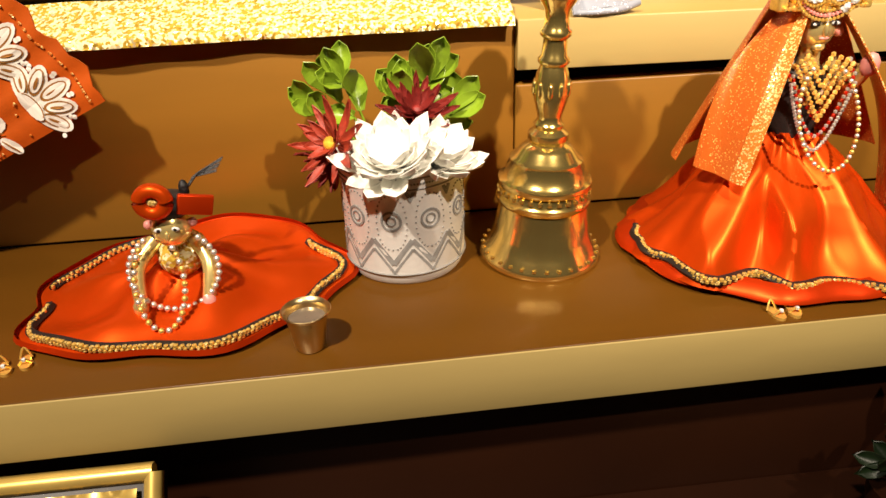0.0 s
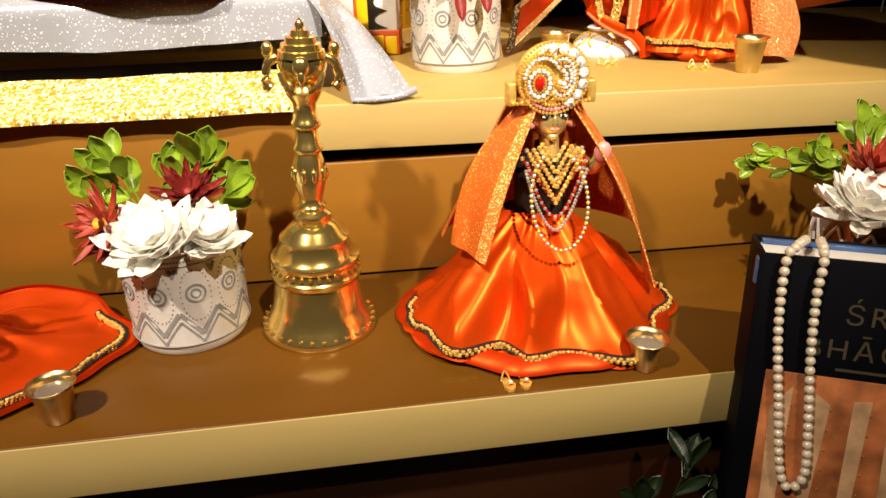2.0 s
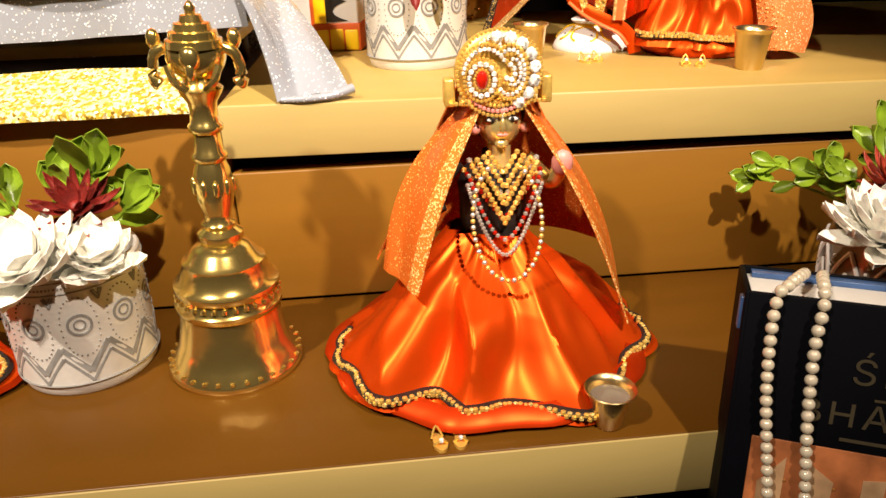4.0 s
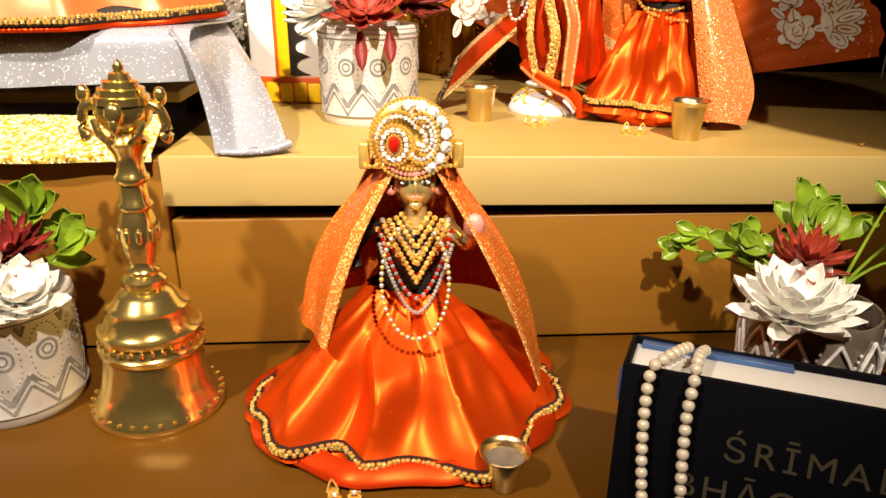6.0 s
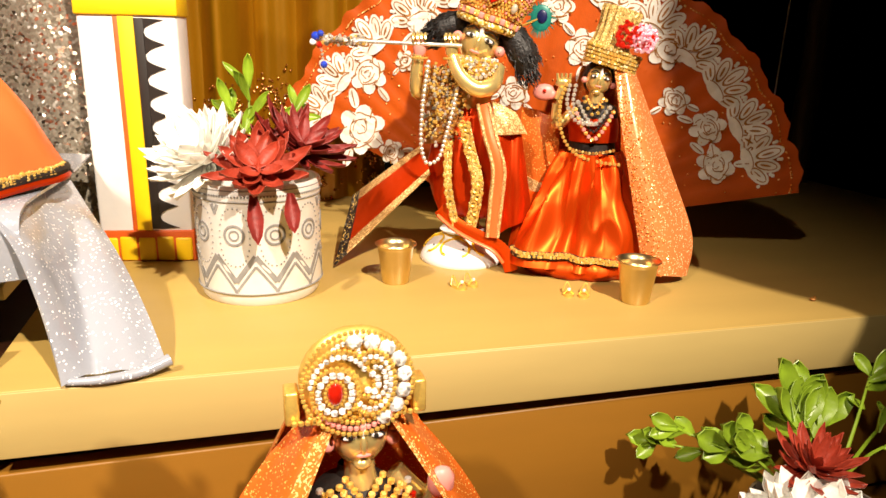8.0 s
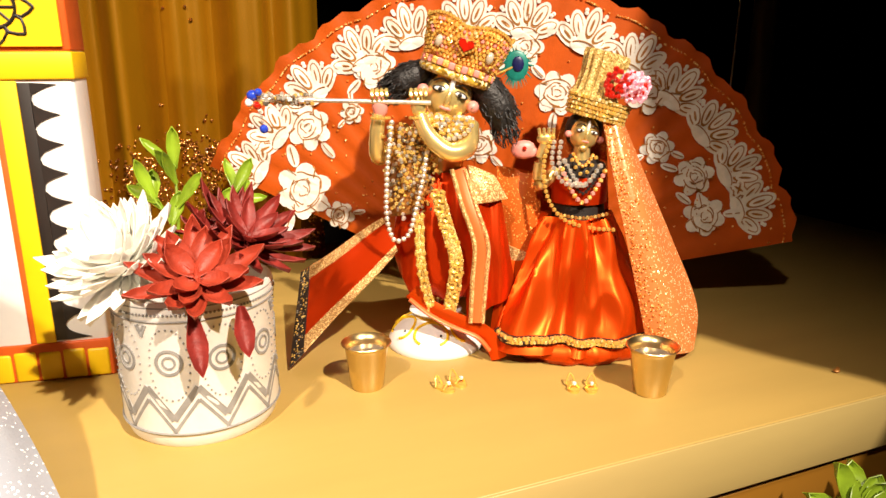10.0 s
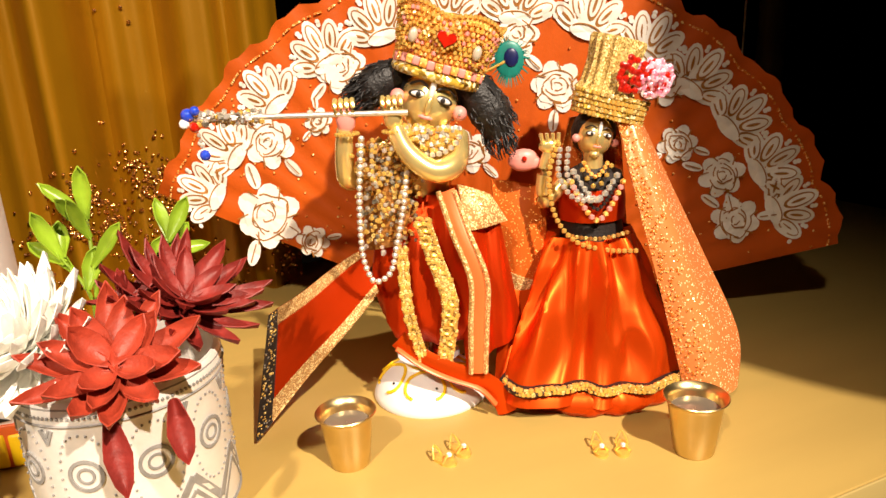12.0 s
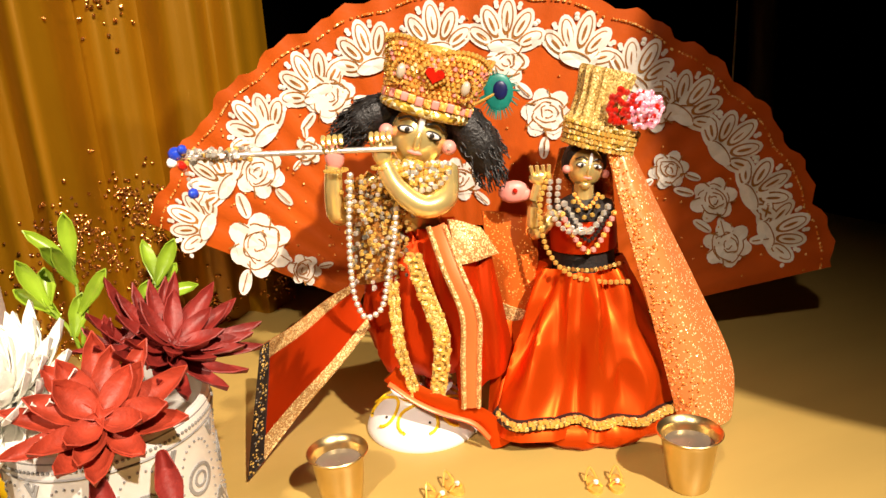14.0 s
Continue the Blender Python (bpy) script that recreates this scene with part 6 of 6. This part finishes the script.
def pearls(m):
    th = thing("pearl_strand", (0, 0, 0), "string of cream pearls hung over the book", "necklace")
    r = 0.0029
    one = Build()
    one.ball((0, 0, 0), r, PEARL, 12)
    first = one.object("pearl", th)
    mesh = first.data
    path = curve([(0.026, 0.030, 0.003), (0.023, 0.020, 0.0045), (0.0165, 0.004, 0.004), (0.0110, -0.0040, -0.003), (0.0120, -0.0048, -0.040), (0.0180, -0.0048, -0.085), (0.0245, -0.0052, -0.128), (0.031, -0.0052, -0.142), (0.0385, -0.0052, -0.132), (0.0360, -0.0052, -0.100), (0.0310, -0.0048, -0.055), (0.0290, -0.0048, -0.020), (0.0300, -0.0040, -0.003), (0.0305, 0.004, 0.004), (0.0320, 0.020, 0.0045), (0.034, 0.030, 0.003)], 400)
    left, started = 0.0, False
    for a, c in zip(path, path[1:]):
        d = (c - a).length
        while left <= d:
            p = m @ (a + (c - a) * (left / max(d, 1e-9)))
            if started:
                ob = new("pearl", mesh)
                ob.parent = th
                ob.location = p
            else:
                first.location, started = p, True
            left += r * 2.02
        left -= d


pearls(BOOK)


# ---- grey vase with flowers behind the book ----
def vase(at):
    v = thing("glass_vase", at, "smoked grey glass vase with white lotus tracery", "vase")
    b = Build()
    R = 0.041
    b.lathe([(0.001, 0.0), (0.034, 0.0), (0.036, 0.003), (0.0395, 0.02), (R, 0.042), (0.0395, 0.062), (0.038, 0.068), (0.0365, 0.068), (0.037, 0.05), (0.001, 0.048)], GREYGLASS, (0, 0, 0), 48)
    b.object("glass_body", v)
    rad = lambda z: 0.036 + 0.0052 * math.sin(min(1, z / 0.062) * 2.3)
    n = 11
    for k in range(n):
        t = Build()
        a0 = 2 * math.pi * k / n
        for s in (1.0, 0.55):
            for sg in (-1, 1):
                t.tube([((rad(z) + 0.0006) * math.cos(a0 + sg * s * 0.27 * math.sin(q * math.pi)), (rad(z) + 0.0006) * math.sin(a0 + sg * s * 0.27 * math.sin(q * math.pi)), z) for q, z in [(i / 12, 0.006 + (0.054 if s == 1.0 else 0.040) * i / 12) for i in range(13)]], 0.0013 if s == 1 else 0.0010, WHITEPAINT, 5)
        for i in range(3):
            t.ball(((rad(0.045) + 0.0004) * math.cos(a0 + 0.285 + 0.03 * (i - 1)), (rad(0.045) + 0.0004) * math.sin(a0 + 0.285 + 0.03 * (i - 1)), 0.046 + 0.004 * i), 0.0011, WHITEPAINT, 6)
        t.object("lotus_tracery", v)


vase((0.476, 0.513, 0.0))
bq = thing("flower_bunch", (0, 0, 0), "white and red chrysanthemums with round green leaves in the vase", "flowers", "flower bunches")
flower("white_flower", (0.448, 0.492, 0.070), (-0.05, -0.20, 0.97), (16, 15, 13, 9), 0.040, 0.0165, PETALW, bq, "large white blossom", None, 31, 0.80)
flower("red_flower", (0.462, 0.512, 0.096), (0.0, -0.4, 0.9), (14, 12, 9), 0.027, 0.0075, PETALB, bq, "brick red blossom", None, 32, 0.9)
flower("red_flower", (0.528, 0.490, 0.072), (0.25, -0.85, 0.3), (12, 10), 0.034, 0.011, PETALR, bq, "dark red blossom", POLLEN, 33, 0.45)
leaf_spray("leaf_spray", bq, (0.462, 0.525, 0.075), [(0.432, 0.545, 0.096), (0.442, 0.540, 0.100), (0.452, 0.540, 0.092)], 0.019, 0.014, LEAF, 34)
leaf_spray("leaf_spray", bq, (0.480, 0.530, 0.075), [(0.490, 0.556, 0.108), (0.482, 0.550, 0.102), (0.505, 0.552, 0.098)], 0.029, 0.016, LEAF, 35)
leaf_spray("leaf_spray", bq, (0.465, 0.535, 0.070), [(0.420, 0.572, 0.094), (0.412, 0.580, 0.082)], 0.018, 0.011, LEAF, 36)
leaf_spray("leaf_spray", bq, (0.500, 0.530, 0.070), [(0.545, 0.540, 0.105), (0.560, 0.535, 0.090), (0.540, 0.556, 0.122)], 0.020, 0.010, LEAF, 37)


# ---- things on the bottom step ----
def quilted_frame(x0, x1, top, label, y=0.404):
    f = thing("gold_box", (0, 0, 0), label, "box", "quilted gold boxes", m=pose(0, y, top, -45, 0, 0))
    zb, top = -(1.4142 * (top + 0.149) - 0.030), 0.0
    b = Build()
    b.box(x0, x1, 0.004, 0.030, zb, top, BLACKPAINT, 0.003)
    b.object("box_body", f)
    r = Build()
    for a, c in (((x0, zb), (x1, zb)), ((x1, zb), (x1, top)), ((x1, top), (x0, top)), ((x0, top), (x0, zb))):
        r.tube([(a[0], 0.003, a[1]), (c[0], 0.003, c[1])], 0.0055, GILT, 8)
    r.object("frame", f)
    q = Build()

    def fn(u, v):
        x, z = x0 + 0.008 + (x1 - x0 - 0.016) * u, zb + 0.008 + (top - zb - 0.016) * v
        s = abs(math.sin((x + z) * 130)) * abs(math.sin((x - z) * 130))
        return (x, 0.003 - 0.004 * s ** 0.5, z)
    q.grid(fn, 130, 60, GILT)
    q.object("quilted_front", f)


quilted_frame(-0.430, -0.186, -0.046, "gold quilted box with a black rim below the shelf")
quilted_frame(0.122, 0.205, -0.113, "low gold quilted box on the bottom step", 0.378)
pl = thing("potted_plant", (0.345, 0.39, -0.15), "small green leafy plant below the shelf, coloured dark for shade", "plant")
pl.matrix_world = pose(0, 0, 0)
pb = Build()
pb.lathe([(0.001, -0.150), (0.022, -0.150), (0.026, -0.128), (0.027, -0.118), (0.024, -0.118), (0.001, -0.122)], DARK, (0.275, 0.395, 0), 24)
pb.object("pot", pl)
leaf_spray("leaf_spray", pl, (0.275, 0.395, -0.122), [(0.290, 0.40, -0.052), (0.262, 0.40, -0.080), (0.300, 0.385, -0.088), (0.248, 0.39, -0.090), (0.318, 0.395, -0.078), (0.285, 0.37, -0.095)], 0.026, 0.011, SHADELEAF, 41)


# ---- background cloths, canes and foliage ----
def curtain():
    c = thing("curtain", (0, 0, 0), "mustard satin curtain with bronze sequin flowers", "curtain")
    b = Build()

    def fn(u, v):
        x = -0.75 + 1.09 * u
        d = 0.017 * math.sin(x * 58 + 1.6 * math.sin(x * 9)) + 0.010 * math.sin(x * 23 + 2) + 0.009 * math.sin(x * 131 + 1.0) + 0.004 * math.sin(x * 260 + v * 2)
        return (x + 0.006 * math.sin(v * 3), 1.030 + d * (0.6 + 0.4 * (1 - v)), 0.1425 + 1.2 * v)
    b.sheet(fn, 320, 24, CURTAIN, 0.0012)
    b.object("drape", c)
    rnd = random.Random(17)
    s = Build()
    for k in range(60):
        u0, v0 = rnd.uniform(0.66, 0.995), rnd.choice((rnd.uniform(0.01, 0.10), rnd.uniform(0.01, 0.09), rnd.uniform(0.19, 0.36)))
        for q in range(42):
            rr, a = abs(rnd.gauss(0, 0.014)), rnd.uniform(0, 6.28)
            p = Vector(fn(min(0.999, max(0, u0 + rr * math.cos(a) / 1.09)), max(0.002, v0 + rr * math.sin(a) * 1.3 / 1.2)))
            s.ball(p + Vector((0, -0.003, 0)), rnd.uniform(0.0011, 0.0019), SEQUIN, 5, (1, 0.6, 1))
    tagged(s.object("sequin_scatter", c), kind="stuff")


curtain()
b = Build()
b.sheet(lambda u, v: (-0.42 + 0.505 * u, 0.862 + 0.003 * math.sin(u * 40) + 0.004 * math.sin(u * 17 + v * 5), 0.1425 + 0.55 * v), 90, 30, GREYSEQ, 0.001)
tagged(b.object("sequin_backdrop"), "grey sequin cloth hung behind the seated doll", "cloth")


def cane(x, y, r, label):
    c = thing("bamboo_cane", (0, 0, 0), label, "bamboo", "bamboo canes")
    b = Build()
    prof = []
    for k in range(60):
        z = -0.75 + 2.4 * k / 59
        f = (z / 0.23) % 1.0
        prof.append((r * (1.10 if f < 0.06 else 1.0 + 0.03 * abs(f - 0.5)), z))
    b.lathe(prof, BAMBOO, (x, y, 0), 20)
    b.object("stalk", c)


cane(0.925, 1.06, 0.016, "tall bamboo cane in the shade beside the altar")
cane(0.985, 0.86, 0.017, "tall bamboo cane close to the shelf's end")
cane(0.84, 1.30, 0.014, "tall thin bamboo cane at the back")
b = Build()
b.tube([(0.835, 1.02, 0.20), (0.850, 1.02, 0.75)], 0.0011, STRING, 6)
b.tube([(0.835, 1.02, -0.75), (0.835, 1.02, 0.20)], 0.0011, STRING, 6)
tagged(b.object("string"), "thin white string hanging beside the fan", "string")
hg = thing("hanging_plant", (0, 0, 0), "green foliage hanging beside the altar, coloured dark for the shade", "plant")
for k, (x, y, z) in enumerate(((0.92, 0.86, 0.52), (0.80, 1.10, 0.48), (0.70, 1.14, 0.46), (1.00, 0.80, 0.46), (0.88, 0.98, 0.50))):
    leaf_spray("leaf_spray", hg, (x, y, z + 0.25), [(x - 0.05, y - 0.02, z), (x + 0.04, y, z + 0.02), (x, y - 0.03, z - 0.03), (x + 0.08, y, z + 0.06)], 0.055, 0.016, SHADELEAF, 50 + k)
# unseen black sheet, added and shaped only to shade the altar's right end
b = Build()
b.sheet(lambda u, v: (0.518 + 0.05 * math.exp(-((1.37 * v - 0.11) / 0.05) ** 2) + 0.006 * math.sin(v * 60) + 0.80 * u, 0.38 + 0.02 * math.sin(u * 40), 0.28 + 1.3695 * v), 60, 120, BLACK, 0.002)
tagged(b.object("unseen_light_blocker"), "unseen black sheet added to block light at the altar's right end", "cloth")
